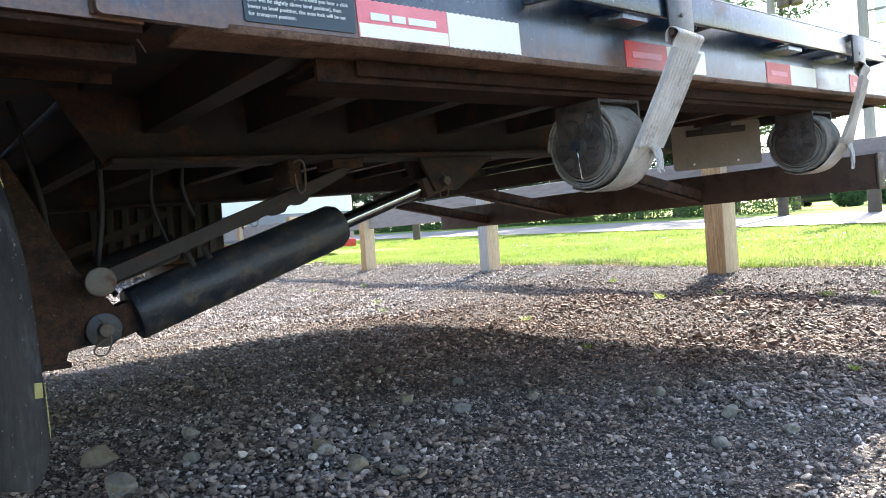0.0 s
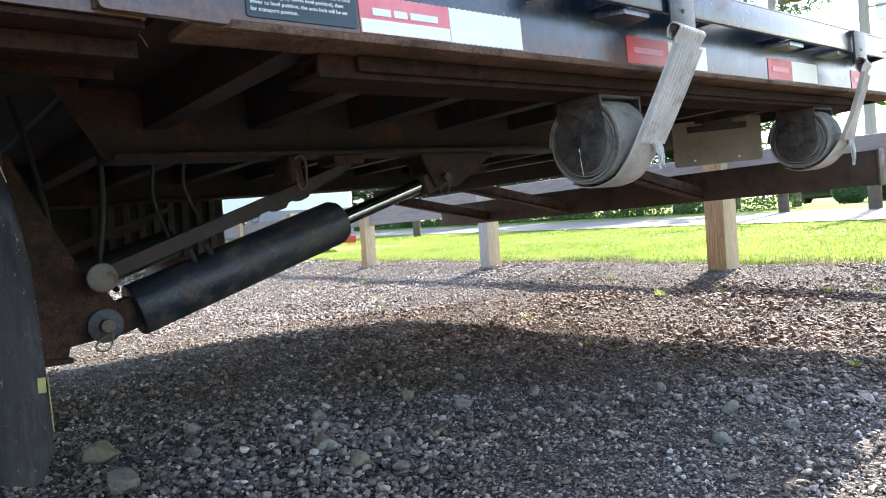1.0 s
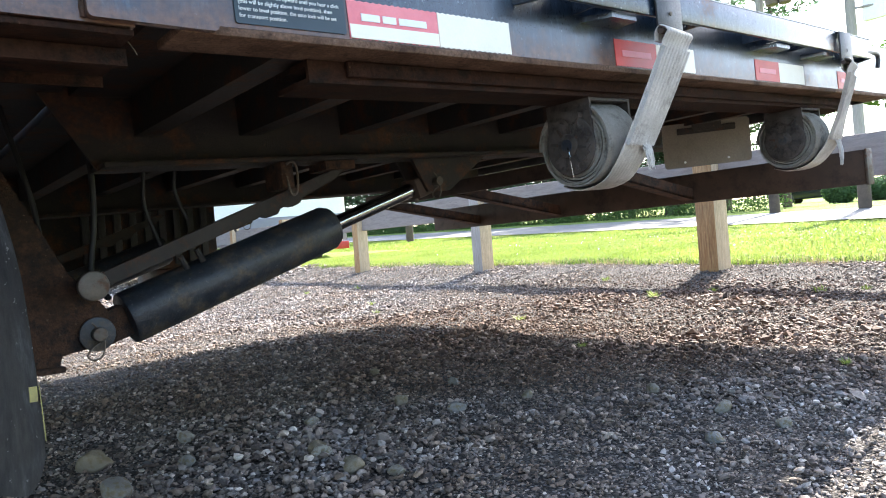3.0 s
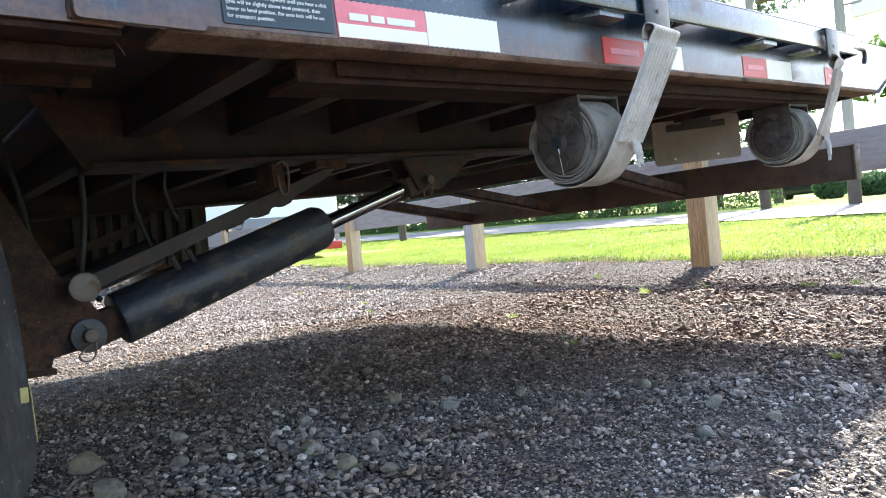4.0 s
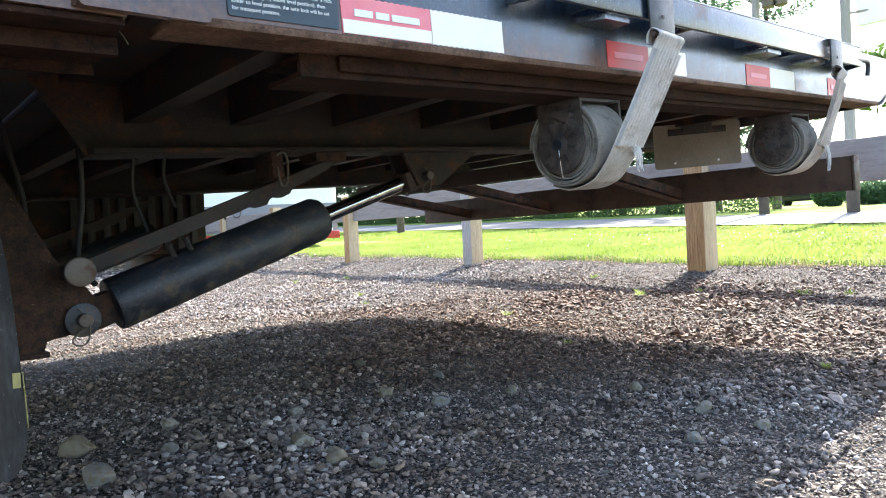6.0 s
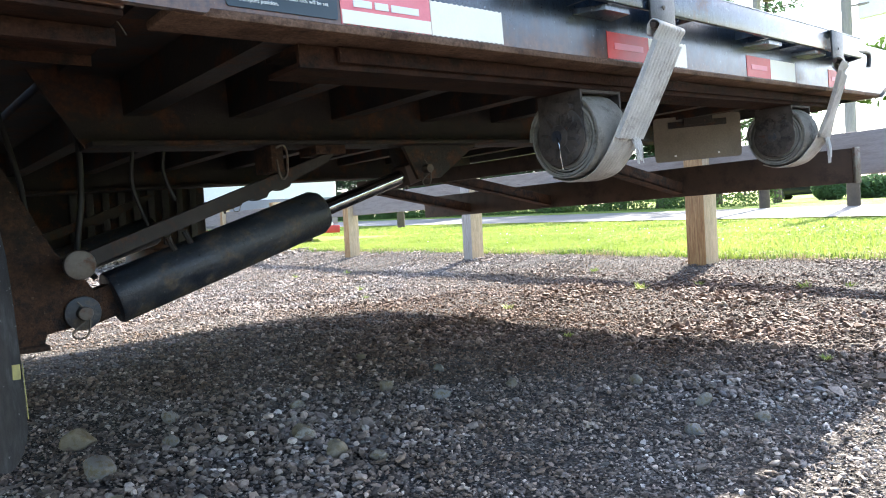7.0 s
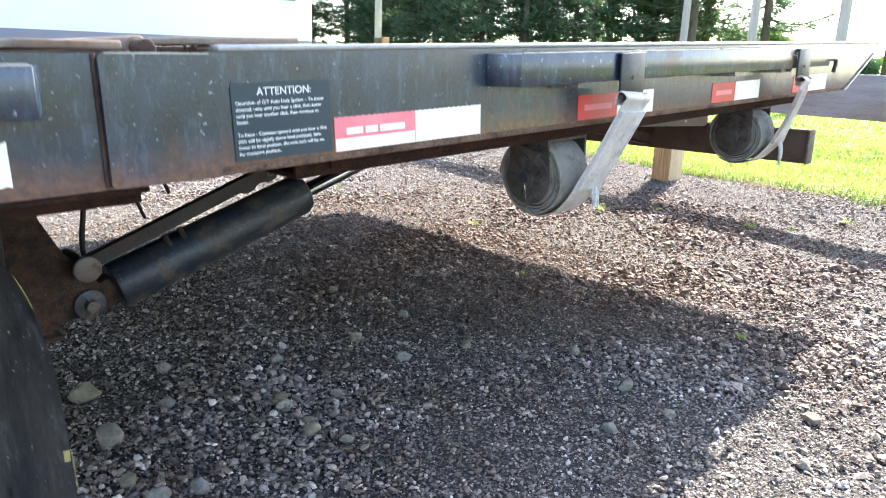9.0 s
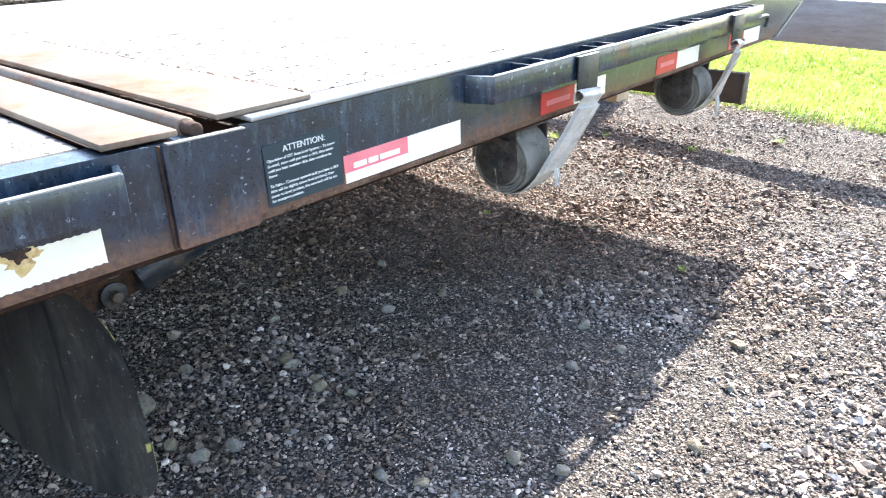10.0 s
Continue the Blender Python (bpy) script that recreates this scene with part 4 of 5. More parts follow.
# ---- hoses ----
def hose(points, r, label):
    bm = tube([p + Vector((0, -0.044, 0)) for p in curve_points(points, 8)], r, 10)
    ob = mesh_ob("hydraulic_hose", bm, M_HOSE, True)
    return tagged(ob, label, "hose", "hoses under the trailer")


hose([(-0.17, 0.74, 0.72), (-0.115, 0.75, 0.64), (-0.108, 0.75, 0.52), (-0.121, 0.745, 0.40), (-0.10, 0.72, 0.355)], 0.0055, "black rubber hydraulic hose hanging to the cylinder base")
hose([(-0.02, 0.76, 0.72), (-0.013, 0.75, 0.61), (-0.016, 0.75, 0.53), (0.01, 0.75, 0.45)], 0.0038, "thin black cable hanging below the trailer frame")
hose([(0.055, 0.76, 0.72), (0.05, 0.75, 0.62), (0.045, 0.75, 0.56), (0.066, 0.75, 0.50)], 0.0042, "thin black cable looped below the trailer frame")
hose([(-0.24, 0.80, 0.72), (-0.20, 0.80, 0.55), (-0.19, 0.78, 0.45), (-0.16, 0.76, 0.36)], 0.005, "black rubber hydraulic hose drooping under the frame")


# ---- strap winches ----
def coil(x0, x1, cy, cz, r0, r1, turns, bm, t=0.0021):
    """Webbing rolled in a spiral about an axis along x, loosely wound."""
    n = int(turns * 26)
    rows = []
    for i in range(n + 1):
        a = i / 26 * math.tau
        f = i / n
        r = r0 + (r1 - r0) * f + 0.0012 * math.sin(a * 1.31 + 1.0)
        row = []
        jog = 0.0035 * math.sin(a * 0.37 + 2 * math.sin(a * 0.11)) - 0.004 * (f > 0.8)
        for rr, xx in ((r - t, x0), (r + t, x0), (r + t, x1), (r - t, x1)):
            row.append(bm.verts.new((xx + jog, cy + rr * math.cos(-a), cz + rr * math.sin(-a))))
        rows.append(row)
    for a, b in zip(rows, rows[1:]):
        for k in range(4):
            bm.faces.new((a[k], a[(k + 1) % 4], b[(k + 1) % 4], b[k]))
    bm.faces.new(rows[0])
    bm.faces.new(rows[-1][::-1])
    return bm


def ribbon(path, across, width, thick=0.0011, ridges=9):
    """Webbing along path, with lengthwise ridges; across: its width direction at each point."""
    bm = bmesh.new()
    rows = []
    n = len(path)
    for i, p in enumerate(path):
        d = (path[min(i + 1, n - 1)] - path[max(i - 1, 0)]).normalized()
        a = Vector(across[i]).normalized()
        nrm = d.cross(a).normalized()
        m = ridges * 6
        top, bot = [], []
        for k in range(m + 1):
            f = k / m - 0.5
            h = thick * (0.45 + 1.25 * abs(math.cos(f * ridges * math.pi)) ** 0.7)
            top.append(bm.verts.new(p + a * f * width + nrm * h))
            bot.append(bm.verts.new(p + a * f * width - nrm * h))
        rows.append(top + bot[::-1])
    for r0, r1 in zip(rows, rows[1:]):
        q = len(r0)
        for k in range(q):
            bm.faces.new((r0[k], r0[(k + 1) % q], r1[(k + 1) % q], r1[k]))
    bm.faces.new(rows[0])
    bm.faces.new(rows[-1][::-1])
    return bm


def build_winch(u, w=-0.253, y=0.110, radius=0.080, wire=False):
    t = thing("strap_winch", "rust-brown ratchet strap winch hung under the side rail", "strap winch", TAIL @ Vector((u, y, w)), "strap winches")
    for k, (a, b) in enumerate(((u - 0.004, u + 0.002), (u + 0.118, u + 0.124))):
        pts = [(y - 0.050, -0.172), (y + 0.050, -0.172), (y + 0.050, w + 0.01)]
        for j in range(7):
            an = radians(0 - 30 * j)
            pts.append((y + 0.048 * math.cos(an), w + 0.048 * math.sin(an)))
        pts.append((y - 0.050, w + 0.01))
        part("side_plate", prism(pts, 0, a, b), M_WINCH, t, m=TAIL)
    part("top_plate", box(u, u + 0.12, y - 0.05, y + 0.05, -0.178, -0.172, 0.001), M_WINCH, t, m=TAIL)
    teeth = []
    for j in range(22):
        an = math.tau * j / 22
        for rr, da in ((0.040, 0.0), (0.048, 0.10)):
            teeth.append((y + rr * math.cos(an + da), w + rr * math.sin(an + da)))
    part("ratchet_wheel", prism(teeth, 0, u - 0.012, u - 0.005), M_WINCH, t, "toothed rusty ratchet wheel", TAIL)
    part("flange_disc", rod((u - 0.008, y, w), (u - 0.001, y, w), 0.055, seg=40, bev=0.002), M_WINCH, t, m=TAIL)
    bm = rod((u - 0.017, y, w), (u + 0.13, y, w), 0.022, seg=28, bev=0.003)
    drum = part("drum", bm, M_WINCH, t, m=TAIL)
    part("bar_hole", rod((u - 0.0185, y, w), (u - 0.0172, y, w), 0.012, seg=18), M_BLACK, drum, m=TAIL)
    part("pawl", prism([(y - 0.035, w + 0.055), (y + 0.012, w + 0.066), (y + 0.016, w + 0.058), (y - 0.02, w + 0.040)], 0, u - 0.015, u - 0.006), M_WINCH, t, m=TAIL)
    for j in range(8):
        an = math.tau * j / 8 + 0.2
        c, d2 = math.cos(an), math.sin(an)
        part("gusset", prism([(y + 0.018 * c - 0.004 * d2, w + 0.018 * d2 + 0.004 * c), (y + 0.040 * c - 0.002 * d2, w + 0.040 * d2 + 0.002 * c), (y + 0.040 * c + 0.002 * d2, w + 0.040 * d2 - 0.002 * c),
                              (y + 0.018 * c + 0.004 * d2, w + 0.018 * d2 - 0.004 * c)], 0, u - 0.0135, u - 0.0078), M_ARM, t, m=TAIL)
    part("pawl_pin", rod((u - 0.018, y - 0.028, w + 0.052), (u, y - 0.028, w + 0.052), 0.006, seg=12), M_WINCH, t, m=TAIL)
    if wire:
        part("loose_wire", tube(curve_points([(u - 0.020, y - 0.002, w - 0.002), (u - 0.026, y - 0.010, w - 0.012), (u - 0.024, y - 0.014, w - 0.062)], 5), 0.0012, 6), M_CHROME, t, "thin bright wire stuck in the hub", TAIL)
    for k in range(5):
        an = 0.9 + 1.25 * k
        part("weld_lump", rod((u - 0.011, y + 0.036 * math.cos(an), w + 0.036 * math.sin(an)), (u - 0.007, y + 0.036 * math.cos(an), w + 0.036 * math.sin(an)), 0.006, 0.008, seg=7), M_WINCH, t, m=TAIL)
    return t


def build_strap(u, uh, w=-0.253, y=0.110, radius=0.080, twist=0.0, fray=1.0):
    """The webbing: a loose roll on the winch drum, its free end hooked over the rub rail."""
    t = thing("cargo_strap", "dirty grey-white webbing strap rolled up, end hooked over the rail", "strap", TAIL @ Vector((u, y, w)), "cargo straps")
    bm = coil(u + 0.006, u + 0.100, y, w, 0.026, radius, 12, bmesh.new(), 0.0017)
    part("roll", bm, M_ROLL, t, "grimy webbing wound in tight layers", TAIL)
    r = radius + 0.004
    pts = [Vector((u + 0.058, y + 0.045, w - r + 0.012)), Vector((u + 0.058, y + 0.005, w - r)), Vector((u + 0.059, y - 0.045, w - r + 0.010)), Vector((u + 0.058, y - 0.078, w - 0.046)),
           Vector((u + 0.057, y - 0.098, w - 0.020))]
    low, top = pts[-1], Vector((uh, -0.071, -0.103))
    for k in (0.2, 0.4, 0.6, 0.8):
        pts.append(low.lerp(top, k) + Vector((0, -0.002 * math.sin(k * math.pi), 0)))
    pts += [top, Vector((uh + 0.002, -0.079, -0.089)), Vector((uh + 0.001, -0.066, -0.079)), Vector((uh, -0.057, -0.088)), Vector((uh - 0.002, -0.056, -0.104))]
    path = curve_points(pts, 6)
    n = len(path)
    across = [Vector((1, twist * min(1.0, max(0.0, (i / n - 0.3) / 0.15)), -0.10 * i / n)) for i in range(n)]
    part("tail_end", ribbon(path, across, 0.084), M_STRAP, t, "ribbed strap end", TAIL)
    # stitched overlap layer with coarse ribs, and its frayed end
    over = [p + Vector((0, -0.0036, -0.001)) for p in path[25:-26]]
    part("stitched_layer", ribbon(over, across[25:-26], 0.080, 0.0030, 8), M_STRAP, t, "coarsely ribbed doubled webbing", TAIL)
    rng = random.Random(int(u * 100))
    e = over[0]
    for k in range(34):
        a = e + Vector((0.018 + rng.gauss(0, 0.009), rng.uniform(-0.004, 0.002), 0.004))
        tip = e + Vector((0.026 + rng.gauss(0, 0.006), -0.004 + rng.uniform(-0.004, 0.004), -fray * (0.022 + rng.uniform(0, 0.022))))
        fr = tube(curve_points([a, a.lerp(tip, 0.5) + Vector((rng.uniform(-0.004, 0.004), -0.003, 0)), tip], 4), rng.uniform(0.0007, 0.0019), 5)
        part("frayed_thread", fr, M_FRAY, t, "pale frayed threads", TAIL)
    # flat hook over the rub rail
    hk = bmesh.new()
    prof = [(-0.030, -0.0105), (-0.060, -0.0105), (-0.0605, -0.088), (-0.0645, -0.088), (-0.065, -0.006), (-0.030, -0.006)]
    prism(prof, 0, uh - 0.040, uh + 0.040, hk, bev=0.001)
    part("flat_hook", hk, M_HOOK, t, "dark steel flat hook with one hole", TAIL)
    part("hook_hole", rod((uh, -0.0672, -0.052), (uh, -0.0658, -0.052), 0.004, seg=12), M_BLACK, t, m=TAIL)
    part("hook_bar", rod((uh - 0.043, -0.068, -0.086), (uh + 0.043, -0.068, -0.086), 0.005, seg=12), M_BEAM, t, m=TAIL)
    return t


WINCH = ((0.669, 0.755), (1.607, 1.60))
for u, uh in WINCH:
    build_winch(u, wire=u < 1)
    build_strap(u, uh, twist=0.0 if u < 1 else 0.17, fray=1.1 if u < 1 else 1.7)


# ---- box hung under the far side ----
def build_under_box():
    t = thing("equipment_box", "black ribbed equipment box hung under the trailer's far side", "equipment box", (0.0, 2.2, 0.45))
    part("body", box(-0.75, 0.69, 2.06, 2.42, 0.405, 0.735, 0.012), M_UNDER, t)
    part("lower_body", box(0.47, 0.69, 2.06, 2.42, 0.33, 0.406, 0.012), M_UNDER, t)
    for k in range(9):
        part("rib", box(0.18 + 0.055 * k, 0.207 + 0.055 * k, 2.045, 2.06, 0.42, 0.70, 0.004), M_RUBBER, t)
    for x in (-0.5, 0.3):
        part("strap_bar", box(x, x + 0.04, 2.1, 2.14, 0.73, 0.78, 0.003), M_UNDER, t)
    return t


build_under_box()


# ---- fence ----
def fence_xy(y, off=0.0):
    return FENCE_S + 0.11 * y + off


POST_Y = [1.545 + 2.445 * k for k in range(-4, 9)]
FENCE_TURN = math.atan(0.11)


def build_post(y, mat, label, tall):
    """A square post; the sawn sides that face along the fence have a paler material than the others."""
    x = fence_xy(y)
    z = gz(x, y)
    rng = random.Random(int(y * 77))
    ob = mesh_ob("fence_post", box(-0.07, 0.07, -0.07, 0.07, -0.3, tall, 0.006), mat, True)
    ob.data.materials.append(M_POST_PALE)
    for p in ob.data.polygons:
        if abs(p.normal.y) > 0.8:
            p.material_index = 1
    ob.matrix_basis = pose(x, y, z, rng.uniform(-0.5, 0.5), rng.uniform(-0.5, 0.5), -math.degrees(FENCE_TURN))
    return tagged(ob, label, "fence post", "fence posts")


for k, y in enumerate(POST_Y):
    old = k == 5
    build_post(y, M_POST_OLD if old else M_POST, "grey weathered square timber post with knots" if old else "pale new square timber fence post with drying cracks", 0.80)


def build_plank(y0, y1):
    x0, x1 = fence_xy(y0, 0.02), fence_xy(y1, 0.02)
    z0, z1 = gz(x0, y0) + 0.50, gz(x1, y1) + 0.50
    bm = bmesh.new()
    n = 10
    rng = random.Random(int(y0 * 31))
    rows = []
    for i in range(n + 1):
        f = i / n
        w = rng.uniform(-0.002, 0.002)
        x, y, z = x0 + (x1 - x0) * f, y0 + (y1 - y0) * f, z0 + (z1 - z0) * f
        rows.append([bm.verts.new((x + dx, y, z + dz)) for dx, dz in ((-0.019 + w, 0.004), (-0.015, 0), (0.015, 0), (0.019 + w, 0.004), (0.019 + w, 0.232), (0.015, 0.236 + w), (-0.015, 0.236 + w), (-0.019 + w, 0.232))])
    for a, b in zip(rows, rows[1:]):
        for k in range(8):
            bm.faces.new((a[k], a[(k + 1) % 8], b[(k + 1) % 8], b[k]))
    bm.faces.new(rows[0][::-1])
    bm.faces.new(rows[-1])
    return tagged(mesh_ob("fence_plank", bm, M_PLANK, True), "weathered grey-brown wooden fence plank with bleached streaks", "fence plank", "fence planks")


for a, b in zip(POST_Y, POST_Y[1:]):
    build_plank(a + 0.071, b - 0.071)


# ---- white box trailer past the fence ----
def build_box_trailer():
    """Its rear faces the lot; local x to the left along the rear, y away."""
    t = thing("white_box_trailer", "white enclosed box trailer with red rear bumper parked past the fence", "box trailer", (7.5, 13.0, 0.4))
    m = Matrix.Translation((7.70, 11.95, 0.40)) @ Matrix.Rotation(radians(152), 4, "Z") @ Matrix.Diagonal((1, -1, 1, 1))
    part("body", box(0, 7.2, 0, 2.6, 0.42, 3.6, 0.03), M_WHITE, t, m=m)
    band = part("rear_graphic", box(0.32, 7.0, -0.012, -0.001, 1.72, 2.9, 0.002), M_GREYBAND, t, "charcoal rear graphic with a red stripe", m)
    part("stripe", box(0.75, 7.0, -0.018, -0.012, 1.92, 2.02), M_REDPAINT, band, m=m)
    low = part("lower_panel", box(0.0, 7.2, -0.016, -0.002, 0.36, 0.94, 0.004), M_LOWER, t, "grey lower rear panel", m)
    part("seam", box(0.44, 0.452, -0.019, -0.0165, 0.36, 0.94), M_GREYBAND, low, m=m)
    part("fender", box(0.10, 1.15, -0.10, -0.02, 0.325, 0.40, 0.03), M_WHITE, t, "white fender above the tail lamp", m)
    part("bumper", box(-0.03, 3.4, -0.12, -0.02, 0.17, 0.33, 0.012), M_REDPAINT, t, "red painted rear bumper", m)
    part("lamp_bezel", box(0.36, 0.70, -0.145, -0.12, 0.16, 0.36, 0.02), M_ZINC, t, m=m)
    part("tail_light", rod((0.53, -0.14, 0.26), (0.53, -0.17, 0.26), 0.085, seg=24, bev=0.012), M_TAPE_R, t, "round red tail lamp", m)
    for x in (0.75, 1.75):
        part("wheel", rod((x, 1.2, 0.22), (x + 0.4, 1.2, 0.22), 0.24, seg=36, bev=0.04), M_RUBBER, t, m=m)
    part("under_box", box(0.55, 1.25, -0.05, 0.4, 0.02, 0.17, 0.03), M_BEAM, t, m=m)
    return t


build_box_trailer()


# ---- utility poles ----
def build_pole(az, dist, r, tall, label, extra=None):
    a = radians(az)
    x, y = -0.46 + dist * math.cos(a), -0.66 + dist * math.sin(a)
    z = gz(x, y)
    t = thing("utility_pole", label, "utility pole", (x, y, z), "utility poles")
    part("shaft", rod((x, y, z - 0.3), (x, y, z + tall), r, r * 0.72, seg=18), M_POLE, t)
    part("base_sleeve", rod((x, y, z - 0.3), (x, y, z + 1.15), r * 1.12, r * 1.08, seg=18), M_BARK, t, "dark brown weathered lower shaft")
    side = Vector((math.sin(a), -math.cos(a), 0))
    c = Vector((x, y, z + 1.02)) + side * (r + 0.10)
    part("meter_box", box(c.x - 0.12, c.x + 0.12, c.y - 0.10, c.y + 0.10, c.z - 0.16, c.z + 0.16, 0.01), M_POST, t, "small brown box on the pole")
    if extra == "transformer":
        for k in range(2):
            c = Vector((x, y, z + tall * 0.62)) + side * (0.32 + 0.34 * k) - Vector((math.cos(a), math.sin(a), 0)) * 0.25
            part("transformer", rod(c, c + Vector((0, 0, 0.75)), 0.17, seg=18, bev=0.02), M_ZINC, t, "grey transformer can")
        part("cross_arm", box(x - 0.06, x + 0.06, y - 1.1, y + 1.1, z + tall * 0.80, z + tall * 0.80 + 0.12), M_POLE, t)
    if extra == "lamp":
        c = Vector((x, y, z + 5.1)) + side * 0.75
        part("sign_box", box(c.x - 0.1, c.x + 0.1, c.y - 0.5, c.y + 0.5, c.z - 0.35, c.z + 0.9, 0.03), M_WHITE, t, "pale box on the pole")
        part("bracket", rod((x, y, c.z), c, 0.03, seg=8), M_POLE, t)
    return t


build_pole(17.4, 20.5, 0.14, 9.0, "grey wooden utility pole carrying a pale box", "lamp")
build_pole(23.2, 22.0, 0.13, 9.5, "grey wooden utility pole with two transformer cans", "transformer")
build_pole(28.0, 23.5, 0.12, 9.0, "slim grey wooden utility pole by the road")
build_pole(51.9, 24.0, 0.12, 9.0, "slim grey wooden utility pole by the road")


# ---- trees ----
def card(bm, c, d, n, length, width):
    d = d.normalized()
    s = d.cross(n).normalized() * width * 0.5
    m = c + d * length * 0.5
    bm.faces.new([bm.verts.new(p) for p in (c, m - s, c + d * length, m + s)])


def pine_meshes(seed, tall, bare, spread, sparse):
    rng = random.Random(seed)
    trunk = bmesh.new()
    pts, r0 = [], tall * 0.012 + 0.04
    lean = Vector((rng.uniform(-0.02, 0.02), rng.uniform(-0.02, 0.02), 1))
    rows = 9
    ring = []
    for i in range(rows + 1):
        f = i / rows
        c = lean * tall * f + Vector((0.06 * math.sin(f * 5 + seed), 0.06 * math.cos(f * 4 + seed), 0)) * f
        r = r0 * (1 - 0.93 * f)
        ring.append([trunk.verts.new(c + Vector((r * math.cos(k * math.tau / 9), r * math.sin(k * math.tau / 9), 0))) for k in range(9)])
    for a, b in zip(ring, ring[1:]):
        for k in range(9):
            trunk.faces.new((a[k], a[(k + 1) % 9], b[(k + 1) % 9], b[k]))
    crown = bmesh.new()
    z = bare
    while z < tall * 0.99:
        f = (z - bare) / (tall - bare)
        whorl = rng.randint(3, 5) if not sparse else rng.randint(2, 4)
        for k in range(whorl):
            an = rng.uniform(0, math.tau)
            length = spread * (1 - f) ** 0.8 * rng.uniform(0.55, 1.1) + 0.25
            out = Vector((math.cos(an), math.sin(an), rng.uniform(-0.18, 0.12)))
            base = lean * z
            tip = base + out * length + Vector((0, 0, 0.12 * length))
            mid = base + out * length * 0.5 - Vector((0, 0, 0.05 * length))
            limb = curve_points([base, mid, tip], 3)
            tube(limb, 0.012 + 0.018 * (1 - f), 4, trunk)
            nsub = int(length * (13 if not sparse else 10)) + 4
            for j in range(nsub):
                g = (j + rng.random()) / nsub
                if g < 0.22:
                    continue
                p = limb[min(int(g * (len(limb) - 1)), len(limb) - 1)] + Vector((rng.uniform(-1, 1), rng.uniform(-1, 1), rng.uniform(-0.35, 0.5))) * 0.24
                for q in range(3):
                    dd = out * 0.6 + Vector((rng.uniform(-1, 1), rng.uniform(-1, 1), rng.uniform(-0.5, 0.6)))
                    card(crown, p, dd, Vector((rng.uniform(-0.5, 0.5), rng.uniform(-0.5, 0.5), 1)), rng.uniform(0.20, 0.46), rng.uniform(0.06, 0.14))
        z += rng.uniform(0.22, 0.42) * (1.0 if not sparse else 1.5)
    return trunk, crown


def bm_mesh(name, bm, mat, smooth=False):
    me = bpy.data.meshes.new(name)
    bm.to_mesh(me)
    bm.free()
    me.materials.append(mat)
    if smooth:
        me.shade_smooth()
    return me


def build_pine(seed, tall, bare, spread, sparse, label):
    tr, cr = pine_meshes(seed, tall, bare, spread, sparse)
    t = thing("pine_tree", label, "tree", (0, 0, 0), "roadside pines")
    for name, bm, mat in (("trunk", tr, M_BARK), ("crown", cr, M_NEEDLE)):
        ob = new(name, bm_mesh(name, bm, mat, name == "trunk"))
        ob.parent = t
    return t


PINES = [build_pine(1, 13, 1.1, 2.7, False, "tall dark green pine in the row behind the road"),
         build_pine(2, 15, 1.7, 2.9, False, "tall dark green pine in the row behind the road"),
         build_pine(3, 12, 0.9, 2.5, False, "tall dark green pine in the row behind the road"),
         build_pine(4, 14, 2.2, 3.1, True, "thin open pine with layered branches and bare lower trunk")]
rng = random.Random(11)
used = set()


def plant(kind, s, y, scale):
    x = s + 0.11 * min(y, 60)
    m = Matrix.Translation((x, y, gz(x, y) - 0.05)) @ Matrix.Rotation(rng.uniform(0, math.tau), 4, "Z")
    src = PINES[kind]
    if kind not in used:
        used.add(kind)
        src.scale = (scale,) * 3
        src.matrix_basis = m @ Matrix.Diagonal((scale, scale, scale, 1))
        return
    ob = copy_thing(src, m)
    ob.scale = (scale,) * 3


for k in range(16):
    plant(k % 3, rng.uniform(25.5, 28), 16.5 + k * 2.25 + rng.uniform(-0.5, 0.5), rng.uniform(0.85, 1.1))
for k in range(12):
    plant((k + 1) % 3, rng.uniform(30, 34), 16 + k * 3.2 + rng.uniform(-0.8, 0.8), rng.uniform(0.95, 1.2))
for s, y in ((26, 13.9), (27.0, 15.2), (29, 12.0), (28, 17.0)):
    plant(3, s, y, rng.uniform(0.8, 1.0))


def leaf_heap(name, pts, mat, label, category, seed, size, group="", kind=""):
    """Leaf clumps: many small folded leaves about each centre (x, y, z, radius, count)."""
    r = np.random.default_rng(seed)
    vs, fs = [], []
    for (x, y, z, rad, zr, n) in pts:
        d = r.normal(size=(n, 3))
        d /= np.linalg.norm(d, axis=1)[:, None]
        c = d * (r.random((n, 1)) ** 0.45) * np.array([rad, rad, zr]) + np.array([x, y, z])
        a = r.normal(size=(n, 3))
        a /= np.linalg.norm(a, axis=1)[:, None]
        b = np.cross(a, r.normal(size=(n, 3)))
        b /= np.linalg.norm(b, axis=1)[:, None]
        L = size * r.uniform(0.6, 1.4, (n, 1))
        quad = np.stack([c - a * L, c - b * L * 0.45, c + a * L, c + b * L * 0.45], 1).reshape(-1, 3)
        o = sum(len(v) for v in vs)
        vs.append(quad)
        fs.append(np.arange(n * 4).reshape(n, 4) + o)
    me = bpy.data.meshes.new(name)
    me.from_pydata(np.concatenate(vs).tolist(), [], np.concatenate(fs).tolist())
    me.materials.append(mat)
    return tagged(new(name, me), label, category, group, kind)


brush = []
for k in range(150):
    y = rng.uniform(9.5, 60)
    s = rng.uniform(22.3, 24.5)
    x = s + 0.11 * y
    h = rng.uniform(0.3, 0.9) * (1.2 if y < 18 else 0.9)
    brush.append((x, y, gz(x, y) + h * 0.4, rng.uniform(0.5, 1.0), h * 0.75, 240))
